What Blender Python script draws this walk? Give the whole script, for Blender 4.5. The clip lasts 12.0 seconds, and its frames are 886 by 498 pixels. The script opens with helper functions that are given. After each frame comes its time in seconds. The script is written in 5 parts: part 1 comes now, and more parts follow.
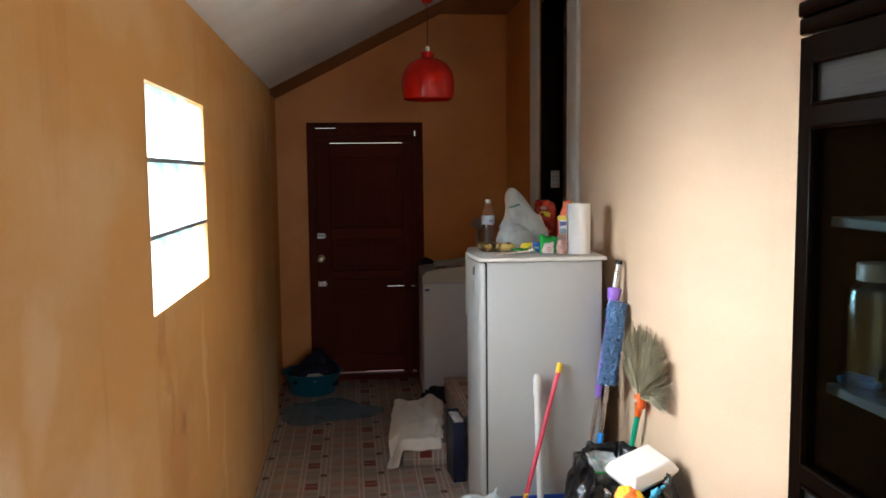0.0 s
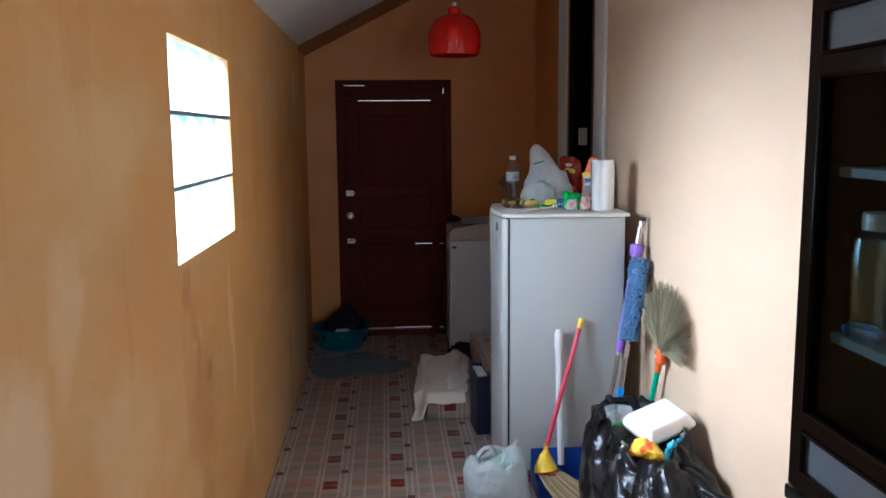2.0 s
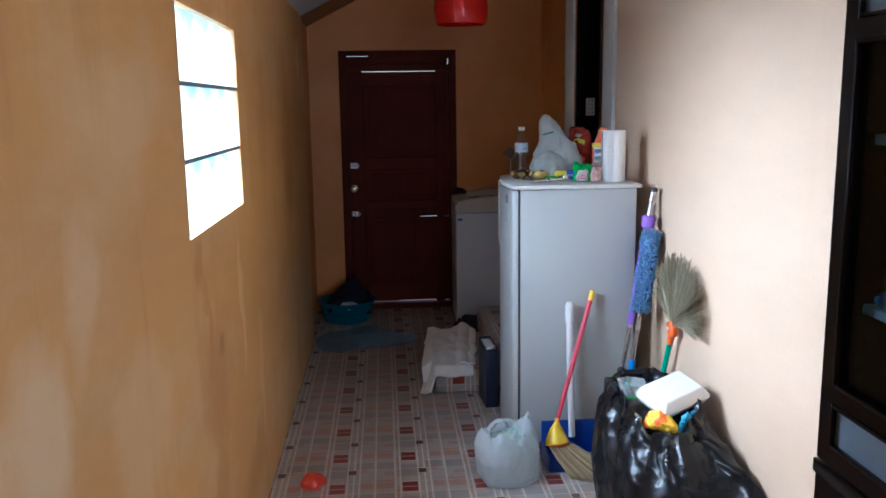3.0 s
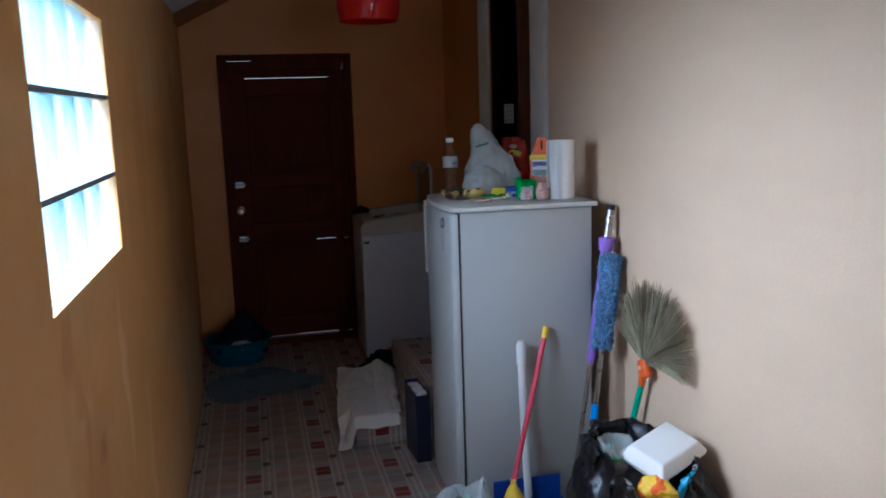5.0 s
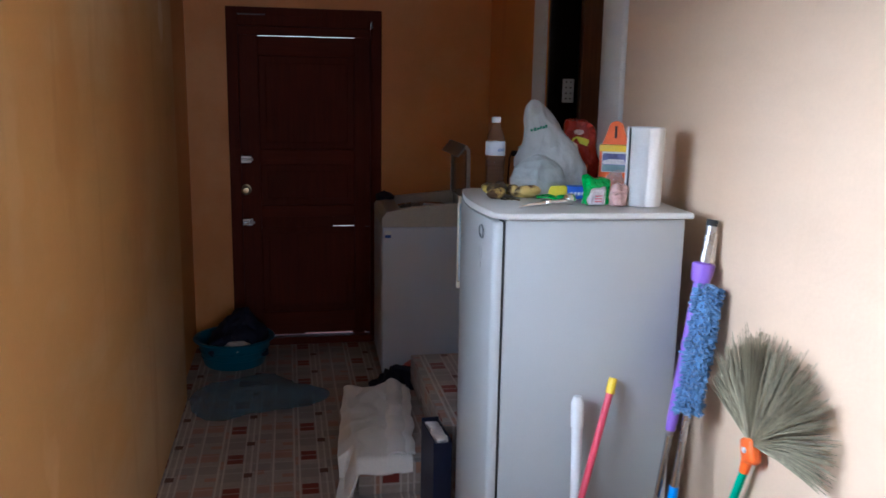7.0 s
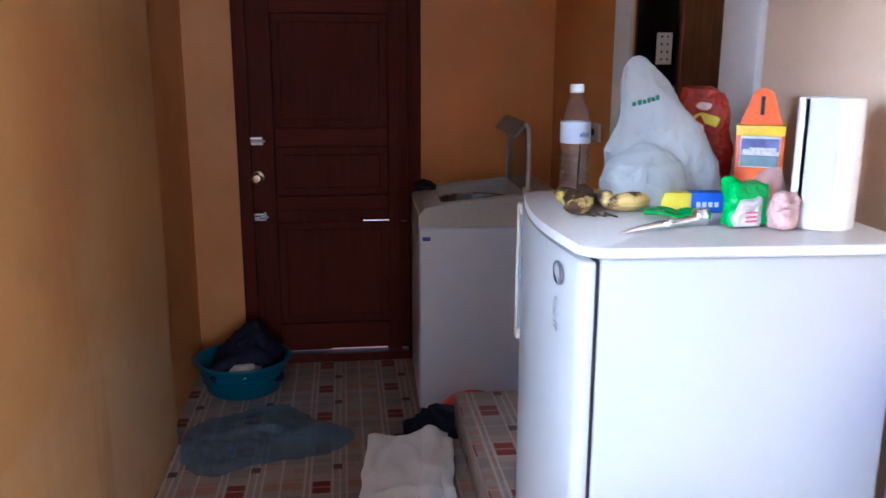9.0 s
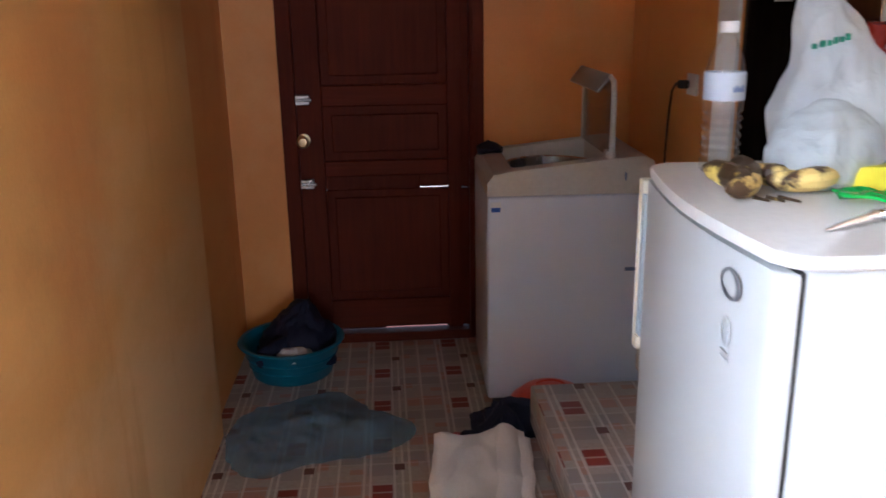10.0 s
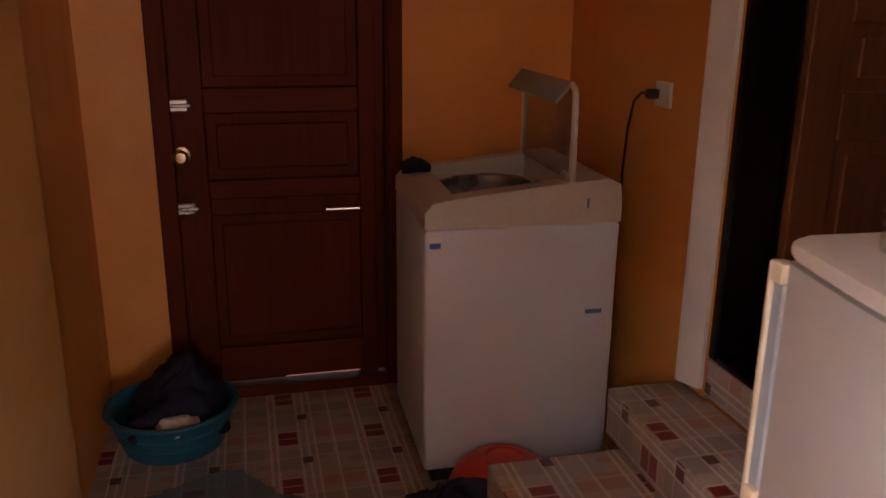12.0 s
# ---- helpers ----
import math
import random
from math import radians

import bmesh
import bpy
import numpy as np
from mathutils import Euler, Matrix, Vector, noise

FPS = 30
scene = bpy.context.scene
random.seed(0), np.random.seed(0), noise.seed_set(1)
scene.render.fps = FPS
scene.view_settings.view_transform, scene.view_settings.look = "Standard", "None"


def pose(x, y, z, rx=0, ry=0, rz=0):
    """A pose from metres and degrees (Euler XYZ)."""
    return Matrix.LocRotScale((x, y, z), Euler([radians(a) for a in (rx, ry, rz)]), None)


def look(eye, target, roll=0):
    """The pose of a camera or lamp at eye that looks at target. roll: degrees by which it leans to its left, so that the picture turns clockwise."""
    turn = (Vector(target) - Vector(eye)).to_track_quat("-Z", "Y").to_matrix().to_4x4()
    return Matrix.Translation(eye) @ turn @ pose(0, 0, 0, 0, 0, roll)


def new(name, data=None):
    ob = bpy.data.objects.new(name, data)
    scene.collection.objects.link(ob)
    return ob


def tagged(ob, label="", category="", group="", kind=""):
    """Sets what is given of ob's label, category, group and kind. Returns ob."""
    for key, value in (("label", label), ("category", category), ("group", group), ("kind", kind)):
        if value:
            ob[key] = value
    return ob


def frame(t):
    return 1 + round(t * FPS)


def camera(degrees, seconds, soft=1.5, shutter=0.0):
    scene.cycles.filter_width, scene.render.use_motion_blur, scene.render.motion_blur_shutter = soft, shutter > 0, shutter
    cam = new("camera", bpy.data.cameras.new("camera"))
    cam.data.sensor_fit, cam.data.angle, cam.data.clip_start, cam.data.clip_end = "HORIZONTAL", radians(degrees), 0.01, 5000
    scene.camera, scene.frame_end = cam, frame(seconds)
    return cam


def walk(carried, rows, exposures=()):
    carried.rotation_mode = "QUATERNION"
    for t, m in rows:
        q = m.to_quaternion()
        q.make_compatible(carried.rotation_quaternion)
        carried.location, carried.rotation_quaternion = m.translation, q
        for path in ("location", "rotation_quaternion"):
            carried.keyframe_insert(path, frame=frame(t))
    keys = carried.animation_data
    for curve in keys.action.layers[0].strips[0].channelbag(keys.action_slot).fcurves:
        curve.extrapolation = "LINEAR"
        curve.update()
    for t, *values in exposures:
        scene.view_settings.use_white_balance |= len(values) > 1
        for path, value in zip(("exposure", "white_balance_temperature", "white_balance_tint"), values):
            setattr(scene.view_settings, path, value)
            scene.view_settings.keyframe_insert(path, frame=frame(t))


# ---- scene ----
cam = camera(56.3, 12.0, 1.6, 0.4)
PATH = [
    (0, (-0.119, 0.148, 1.637), (0.1, 2.128, 1.453), -0.6),
    (0.5, (-0.108, 0.146, 1.64), (0.072, 2.13, 1.469), -1.0),
    (1, (-0.092, 0.133, 1.635), (0.1, 2.117, 1.471), -1.2),
    (1.5, (-0.079, 0.119, 1.628), (0.062, 2.1, 1.393), -0.8),
    (2, (-0.075, 0.106, 1.616), (0.061, 2.083, 1.339), -0.5),
    (2.5, (-0.072, 0.109, 1.615), (0.043, 2.081, 1.302), -1.4),
    (2.7, (-0.082, 0.119, 1.611), (0.03, 2.088, 1.279), -1.1),
    (4.3, (-0.273, 0.512, 1.614), (0.042, 2.455, 1.259), -0.4),
    (4.5, (-0.265, 0.609, 1.613), (0.062, 2.552, 1.269), -0.5),
    (5, (-0.274, 0.788, 1.615), (0.165, 2.711, 1.286), -1.8),
    (5.5, (-0.306, 0.987, 1.602), (0.249, 2.894, 1.366), -0.9),
    (6, (-0.307, 1.178, 1.601), (0.328, 3.049, 1.296), -1.6),
    (6.5, (-0.186, 1.401, 1.596), (0.377, 3.293, 1.28), 0.6),
    (7, (-0.105, 1.607, 1.588), (0.257, 3.537, 1.207), 1.0),
    (7.2, (-0.073, 1.724, 1.58), (0.276, 3.658, 1.209), 0.7),
    (8.8, (0.019, 2.405, 1.56), (0.224, 4.351, 1.146), -0.3),
    (9, (0.072, 2.531, 1.552), (0.302, 4.466, 1.102), 0.2),
    (9.5, (0.04, 2.773, 1.54), (0.251, 4.71, 1.087), -0.5),
    (10, (0.012, 2.946, 1.522), (0.138, 4.864, 0.969), -1.0),
    (10.5, (0.017, 3.142, 1.532), (0.054, 5.078, 1.034), 0.1),
    (11, (0.019, 3.291, 1.534), (0.131, 5.213, 0.995), 0.7),
    (11.5, (-0.073, 3.419, 1.535), (0.288, 5.318, 1.021), 0.3),
    (12, (-0.131, 3.574, 1.513), (0.318, 5.437, 0.943), 0.6),
]
EXPOSURES = [
    (0.0, 0.0, 6200, 10), (2.5, 0.0, 5050, 9), (4.5, -0.6, 4900, 10), (5.5, -0.98, 4950, 9), (6.5, -0.48, 5050, 11), (7.0, 0.0, 5150, 13),
    (9.0, 1.10, 4900, 18), (9.5, 1.08, 4950, 18), (10.0, 1.22, 5500, 17), (10.5, 1.34, 5750, 15), (11.0, 1.41, 5550, 18), (11.5, 1.22, 5700, 20), (12.0, 0.70, 8200, 44),
]
walk(cam, [(t, look(eye, target, roll)) for t, eye, target, roll in PATH], EXPOSURES)

# ---------------- world and light ----------------
world = bpy.data.worlds.new("sky")
scene.world = world
world.use_nodes = True
wn = world.node_tree.nodes
sky = wn.new("ShaderNodeTexSky")
sky.sky_type, sky.sun_disc = "NISHITA", False
sky.sun_elevation, sky.sun_rotation = radians(52), radians(20)
wn["Background"].inputs["Strength"].default_value = 0.1
world.node_tree.links.new(sky.outputs[0], wn["Background"].inputs["Color"])

sun = new("sun", bpy.data.lights.new("sun", "SUN"))
sun.data.energy, sun.data.angle, sun.data.color = 4.0, radians(0.5), (1.0, 0.95, 0.86)
sun.matrix_world = look((2.1, 5.8, 7.9), (0, 0, 0))


def window_light(name, eye, target, w, h, watts, color):
    ob = new(name, bpy.data.lights.new(name, "AREA"))
    ob.data.shape, ob.data.size, ob.data.size_y = "RECTANGLE", w, h
    ob.data.energy, ob.data.color = watts, color
    ob.matrix_world = look(eye, target)
    return ob


# daylight in the glass-block opening and in the open entrance behind the start of the walk
blocks = window_light("glass_block_daylight", (-0.93, 2.803, 1.69), (1, 2.803, -0.10), 1.1, 0.90, 72, (0.93, 0.97, 1.0))
blocks.data.spread = radians(115)
window_light("front_window_daylight", (1.5, -2.62, 1.35), (1.0, 0, 1.42), 1.8, 1.6, 95, (0.95, 0.98, 1.0))

# ---------------- materials ----------------


def nodes_of(m):
    m.use_nodes = True
    return m.node_tree.nodes, m.node_tree.links, m.node_tree.nodes["Principled BSDF"]


def noise_node(nt, scale, detail=5.0, rough=0.55, coord=None, stretch=None):
    n, l = nt.nodes, nt.links
    tex = n.new("ShaderNodeTexNoise")
    tex.inputs["Scale"].default_value, tex.inputs["Detail"].default_value = scale, detail
    tex.inputs["Roughness"].default_value = rough
    if coord is None:
        coord = n.new("ShaderNodeTexCoord").outputs["Object"]
    if stretch:
        mp = n.new("ShaderNodeMapping")
        mp.inputs["Scale"].default_value = stretch
        l.new(coord, mp.inputs["Vector"])
        coord = mp.outputs["Vector"]
    l.new(coord, tex.inputs["Vector"])
    return tex.outputs["Fac"]


def ramp(nt, fac, lo, hi, c0, c1):
    r = nt.nodes.new("ShaderNodeValToRGB")
    r.color_ramp.elements[0].position, r.color_ramp.elements[1].position = lo, hi
    r.color_ramp.elements[0].color, r.color_ramp.elements[1].color = (*c0, 1), (*c1, 1)
    nt.links.new(fac, r.inputs["Fac"])
    return r.outputs["Color"]


def mixed(nt, a, b, fac, kind="MIX"):
    m = nt.nodes.new("ShaderNodeMix")
    m.data_type, m.blend_type = "RGBA", kind
    for sock, v in ((0, fac), (6, a), (7, b)):
        if isinstance(v, (int, float)):
            m.inputs[sock].default_value = v
        elif isinstance(v, tuple):
            m.inputs[sock].default_value = (*v, 1)
        else:
            nt.links.new(v, m.inputs[sock])
    return m.outputs[2]


def scaled(c, k):
    return tuple(min(1.0, v * k) for v in c)


def mat(name, color, rough=0.5, metal=0.0, grain=40.0, vary=0.12, big=3.0, bump=0.15, depth=0.002,
        stretch=None, transmission=0.0, ior=1.45, sheen=0.0, coat=0.0, alpha=1.0, sub=0.0, rv=0.08):
    """Painted, plastic, cloth, wood or metal surface with variation at two scales."""
    m = bpy.data.materials.new(name)
    n, l, b = nodes_of(m)
    nt = m.node_tree
    fine = noise_node(nt, grain, 6.0, 0.6, None, stretch)
    wide = noise_node(nt, big, 4.0, 0.6)
    c = ramp(nt, fine, 0.3, 0.7, scaled(color, 1 - vary), scaled(color, 1 + vary))
    c = mixed(nt, c, ramp(nt, wide, 0.35, 0.65, (1 - vary, 1 - vary, 1 - vary), (1, 1, 1)), 1.0, "MULTIPLY")
    l.new(c, b.inputs["Base Color"])
    rr = n.new("ShaderNodeMapRange")
    rr.inputs["To Min"].default_value, rr.inputs["To Max"].default_value = max(0.0, rough - rv), min(1, rough + rv)
    l.new(wide, rr.inputs["Value"])
    l.new(rr.outputs[0], b.inputs["Roughness"])
    b.inputs["Metallic"].default_value = metal
    b.inputs["IOR"].default_value = ior
    b.inputs["Transmission Weight"].default_value = transmission
    b.inputs["Sheen Weight"].default_value = sheen
    b.inputs["Coat Weight"].default_value = coat
    b.inputs["Alpha"].default_value = alpha
    b.inputs["Subsurface Weight"].default_value = sub
    if bump:
        bp = n.new("ShaderNodeBump")
        bp.inputs["Strength"].default_value, bp.inputs["Distance"].default_value = bump, depth
        l.new(fine, bp.inputs["Height"])
        l.new(bp.outputs[0], b.inputs["Normal"])
    return m


def plaster(name, color, stain, streak=0.5, rough=0.6):
    """Trowelled and roller-painted plaster: cloudy patches, water streaks, fine relief."""
    m = bpy.data.materials.new(name)
    n, l, b = nodes_of(m)
    nt = m.node_tree
    cloud = noise_node(nt, 1.8, 5.0, 0.6, None, (1.0, 0.35, 1.0))
    runs = noise_node(nt, 2.4, 5.0, 0.6, None, (1.0, 0.45, 0.6))
    fine = noise_node(nt, 90.0, 4.0, 0.6)
    trowel = noise_node(nt, 3.0, 4.0, 0.55, None, (1.0, 0.4, 1.0))
    drip = noise_node(nt, 2.2, 6.0, 0.7, None, (1.0, 0.8, 0.6))
    patch = noise_node(nt, 1.5, 6.0, 0.62, None, (1.0, 0.35, 0.9))
    c = ramp(nt, cloud, 0.3, 0.72, scaled(color, 0.88), scaled(color, 1.08))
    c = mixed(nt, c, stain, ramp(nt, patch, 0.50, 0.66, (0, 0, 0), (streak, streak, streak)))
    c = mixed(nt, c, stain, ramp(nt, runs, 0.55, 0.70, (0, 0, 0), (streak * 0.6, streak * 0.6, streak * 0.6)))
    c = mixed(nt, c, scaled(color, 0.62), ramp(nt, drip, 0.63, 0.76, (0, 0, 0), (streak * 0.5, streak * 0.5, streak * 0.5)))
    tears = noise_node(nt, 1.3, 5.0, 0.6, None, (1.0, 5.0, 0.7))
    c = mixed(nt, c, (color[0] * 0.78, color[1] * 0.66, color[2] * 0.55), ramp(nt, tears, 0.57, 0.70, (0, 0, 0), (streak * 0.55, streak * 0.55, streak * 0.55)))
    c = mixed(nt, c, ramp(nt, fine, 0.3, 0.7, (0.96, 0.96, 0.96), (1, 1, 1)), 1.0, "MULTIPLY")
    l.new(c, b.inputs["Base Color"])
    b.inputs["Roughness"].default_value = rough
    add = n.new("ShaderNodeMath")
    add.operation = "MULTIPLY_ADD"
    l.new(trowel, add.inputs[0])
    add.inputs[1].default_value = 6.0
    l.new(fine, add.inputs[2])
    bp = n.new("ShaderNodeBump")
    bp.inputs["Strength"].default_value, bp.inputs["Distance"].default_value = 0.35, 0.002
    l.new(add.outputs[0], bp.inputs["Height"])
    l.new(bp.outputs[0], b.inputs["Normal"])
    return m


def wood(name, dark, light, rough=0.4, along="Z", coat=0.15, spec=0.5):
    m = bpy.data.materials.new(name)
    n, l, b = nodes_of(m)
    nt = m.node_tree
    st = {"X": (1.2, 22, 22), "Y": (22, 1.2, 22), "Z": (22, 22, 1.2)}[along]
    g = noise_node(nt, 3.0, 6.0, 0.65, None, st)
    w = noise_node(nt, 2.0, 3.0)
    c = ramp(nt, g, 0.3, 0.7, dark, light)
    c = mixed(nt, c, ramp(nt, w, 0.3, 0.7, (0.75, 0.75, 0.75), (1, 1, 1)), 1.0, "MULTIPLY")
    l.new(c, b.inputs["Base Color"])
    b.inputs["Roughness"].default_value, b.inputs["Coat Weight"].default_value = rough, coat
    b.inputs["Specular IOR Level"].default_value = spec
    bp = n.new("ShaderNodeBump")
    bp.inputs["Strength"].default_value, bp.inputs["Distance"].default_value = 0.2, 0.001
    l.new(g, bp.inputs["Height"])
    l.new(bp.outputs[0], b.inputs["Normal"])
    return m


def vinyl(name):
    """Printed floor sheet: a woven check of pale lines, peach and grey blocks and dark red squares, repeating every 0.3125 m."""
    m = bpy.data.materials.new(name)
    n, l, b = nodes_of(m)
    nt = m.node_tree

    def op(kind, a, c=0.0, d=None):
        q = n.new("ShaderNodeMath")
        q.operation = kind
        for i, v in enumerate((a, c) if d is None else (a, c, d)):
            if isinstance(v, (int, float)):
                q.inputs[i].default_value = v
            else:
                l.new(v, q.inputs[i])
        return q.outputs[0]

    geo = n.new("ShaderNodeNewGeometry")
    p, nn = n.new("ShaderNodeSeparateXYZ"), n.new("ShaderNodeSeparateXYZ")
    l.new(geo.outputs["Position"], p.inputs[0])
    l.new(geo.outputs["True Normal"], nn.inputs[0])
    u = op("MULTIPLY_ADD", op("ABSOLUTE", nn.outputs[0]), p.outputs[2], p.outputs[0])
    v = op("MULTIPLY_ADD", op("ABSOLUTE", nn.outputs[1]), p.outputs[2], p.outputs[1])
    per = 0.3125
    u = op("FRACT", op("ADD", op("DIVIDE", op("ADD", u, 0.043), per), 20.5))
    v = op("FRACT", op("ADD", op("DIVIDE", op("ADD", v, -4.105), per), 20.5))

    def band(c, mid, half):
        return op("LESS_THAN", op("ABSOLUTE", op("SUBTRACT", c, mid)), half)

    def rect(u0, v0, hu, hv):
        return op("MULTIPLY", band(u, u0, hu), band(v, v0, hv))

    tex = noise_node(nt, 60.0, 5.0, 0.7, geo.outputs["Position"])
    wide = noise_node(nt, 2.5, 4.0, 0.6, geo.outputs["Position"])
    c = ramp(nt, tex, 0.3, 0.7, (0.36, 0.31, 0.28), (0.46, 0.41, 0.37))
    peach, grey, red, dark, line = (0.46, 0.19, 0.10), (0.27, 0.25, 0.24), (0.22, 0.020, 0.010), (0.11, 0.03, 0.02), (0.70, 0.66, 0.61)
    for col, cells in (
        (grey, ((0.16, 0.20, 0.12, 0.14), (0.50, 0.06, 0.17, 0.16), (0.86, 0.22, 0.12, 0.12), (0.50, 0.93, 0.17, 0.10))),
        (peach, ((0.10, 0.60, 0.17, 0.13), (0.90, 0.58, 0.08, 0.11), (0.84, 0.02, 0.06, 0.11), (0.34, 0.34, 0.04, 0.12), (0.22, 0.93, 0.08, 0.05))),
    ):
        for r in cells:
            c = mixed(nt, c, col, op("MULTIPLY", rect(*r), op("MULTIPLY_ADD", tex, 0.9, 0.15)))
    for mid in (0.30, 0.72, 0.80, 0.02, 0.37, 0.63):
        c = mixed(nt, c, line, op("MULTIPLY", band(u, mid, 0.013), op("MULTIPLY_ADD", tex, 0.9, 0.2)))
    for mid in (0.34, 0.66, 0.08):
        c = mixed(nt, c, line, op("MULTIPLY", band(v, mid, 0.012), 0.35))
    c = mixed(nt, c, red, rect(0.5, 0.580, 0.105, 0.066))
    c = mixed(nt, c, red, rect(0.5, 0.425, 0.105, 0.066))
    c = mixed(nt, c, dark, rect(0.69, 0.0, 0.055, 0.065))
    c = mixed(nt, c, dark, rect(0.69, 1.0, 0.055, 0.065))
    c = mixed(nt, c, ramp(nt, wide, 0.3, 0.7, (0.80, 0.78, 0.75), (1, 1, 1)), 1.0, "MULTIPLY")
    l.new(c, b.inputs["Base Color"])
    rr = n.new("ShaderNodeMapRange")
    rr.inputs["To Min"].default_value, rr.inputs["To Max"].default_value = 0.28, 0.5
    l.new(wide, rr.inputs["Value"])
    l.new(rr.outputs[0], b.inputs["Roughness"])
    bp = n.new("ShaderNodeBump")
    bp.inputs["Strength"].default_value, bp.inputs["Distance"].default_value = 0.12, 0.001
    l.new(tex, bp.inputs["Height"])
    l.new(bp.outputs[0], b.inputs["Normal"])
    return m


def clear_film(name, tint, edge=0.6, base=0.05, rough=0.06, milk=0.0, bump=0.0, scale=20.0):
    """Thin clear plastic or glass: see-through, glossier towards its edges; milk adds a little pale scatter."""
    m = bpy.data.materials.new(name)
    n, l, b = nodes_of(m)
    clear, gloss, mx = n.new("ShaderNodeBsdfTransparent"), n.new("ShaderNodeBsdfGlossy"), n.new("ShaderNodeMixShader")
    clear.inputs["Color"].default_value = (*tint, 1)
    gloss.inputs["Roughness"].default_value = rough
    lw, cube = n.new("ShaderNodeLayerWeight"), n.new("ShaderNodeMath")
    cube.operation = "POWER"
    cube.inputs[1].default_value = 3.0
    l.new(lw.outputs["Facing"], cube.inputs[0])
    rr = n.new("ShaderNodeMapRange")
    rr.inputs["To Min"].default_value, rr.inputs["To Max"].default_value = base, edge
    l.new(cube.outputs[0], rr.inputs["Value"])
    l.new(rr.outputs[0], mx.inputs[0])
    l.new(clear.outputs[0], mx.inputs[1])
    l.new(gloss.outputs[0], mx.inputs[2])
    out = mx.outputs[0]
    if milk:
        pale, both = n.new("ShaderNodeBsdfDiffuse"), n.new("ShaderNodeMixShader")
        pale.inputs["Color"].default_value = (*scaled(tint, 0.85), 1)
        both.inputs[0].default_value = milk
        l.new(out, both.inputs[1])
        l.new(pale.outputs[0], both.inputs[2])
        out = both.outputs[0]
    if bump:
        bp = n.new("ShaderNodeBump")
        bp.inputs["Strength"].default_value, bp.inputs["Distance"].default_value = bump, 0.006
        l.new(noise_node(m.node_tree, scale, 4.0, 0.6), bp.inputs["Height"])
        l.new(bp.outputs[0], gloss.inputs["Normal"])
    l.new(out, n["Material Output"].inputs["Surface"])
    return m


def wall_marks(m, marks):
    """Old leaks and scuffs at their places on the wall: rows of y, z, half width, half height, colour, strength."""
    n, l, b = nodes_of(m)
    nt = m.node_tree
    xyz = n.new("ShaderNodeSeparateXYZ")
    coord = n.new("ShaderNodeTexCoord").outputs["Object"]
    torn = n.new("ShaderNodeTexNoise")
    torn.inputs["Scale"].default_value, torn.inputs["Detail"].default_value = 4.5, 6.0
    l.new(coord, torn.inputs["Vector"])
    push = n.new("ShaderNodeVectorMath")
    push.operation = "MULTIPLY_ADD"
    push.inputs[1].default_value = (0.0, 0.30, 0.30)
    l.new(torn.outputs["Color"], push.inputs[0])
    l.new(coord, push.inputs[2])
    l.new(push.outputs[0], xyz.inputs[0])
    speck = noise_node(nt, 22.0, 5.0, 0.65)

    def op(kind, a, c=0.0):
        q = n.new("ShaderNodeMath")
        q.operation = kind
        for i, v in enumerate((a, c)):
            if isinstance(v, (int, float)):
                q.inputs[i].default_value = v
            else:
                l.new(v, q.inputs[i])
        return q.outputs[0]

    c = b.inputs["Base Color"].links[0].from_socket
    for y, z, hy, hz, col, amount in marks:
        dy = op("DIVIDE", op("SUBTRACT", xyz.outputs[1], y + 0.15), hy)
        dz = op("DIVIDE", op("SUBTRACT", xyz.outputs[2], z + 0.15), hz)
        d = op("ADD", op("MULTIPLY", dy, dy), op("MULTIPLY", dz, dz))
        w = ramp(nt, op("MULTIPLY", op("SUBTRACT", 1.0, d), op("ADD", speck, 0.45)), 0.0, 0.75, (0, 0, 0), (amount, amount, amount))
        c = mixed(nt, c, col, w)
    l.new(c, b.inputs["Base Color"])


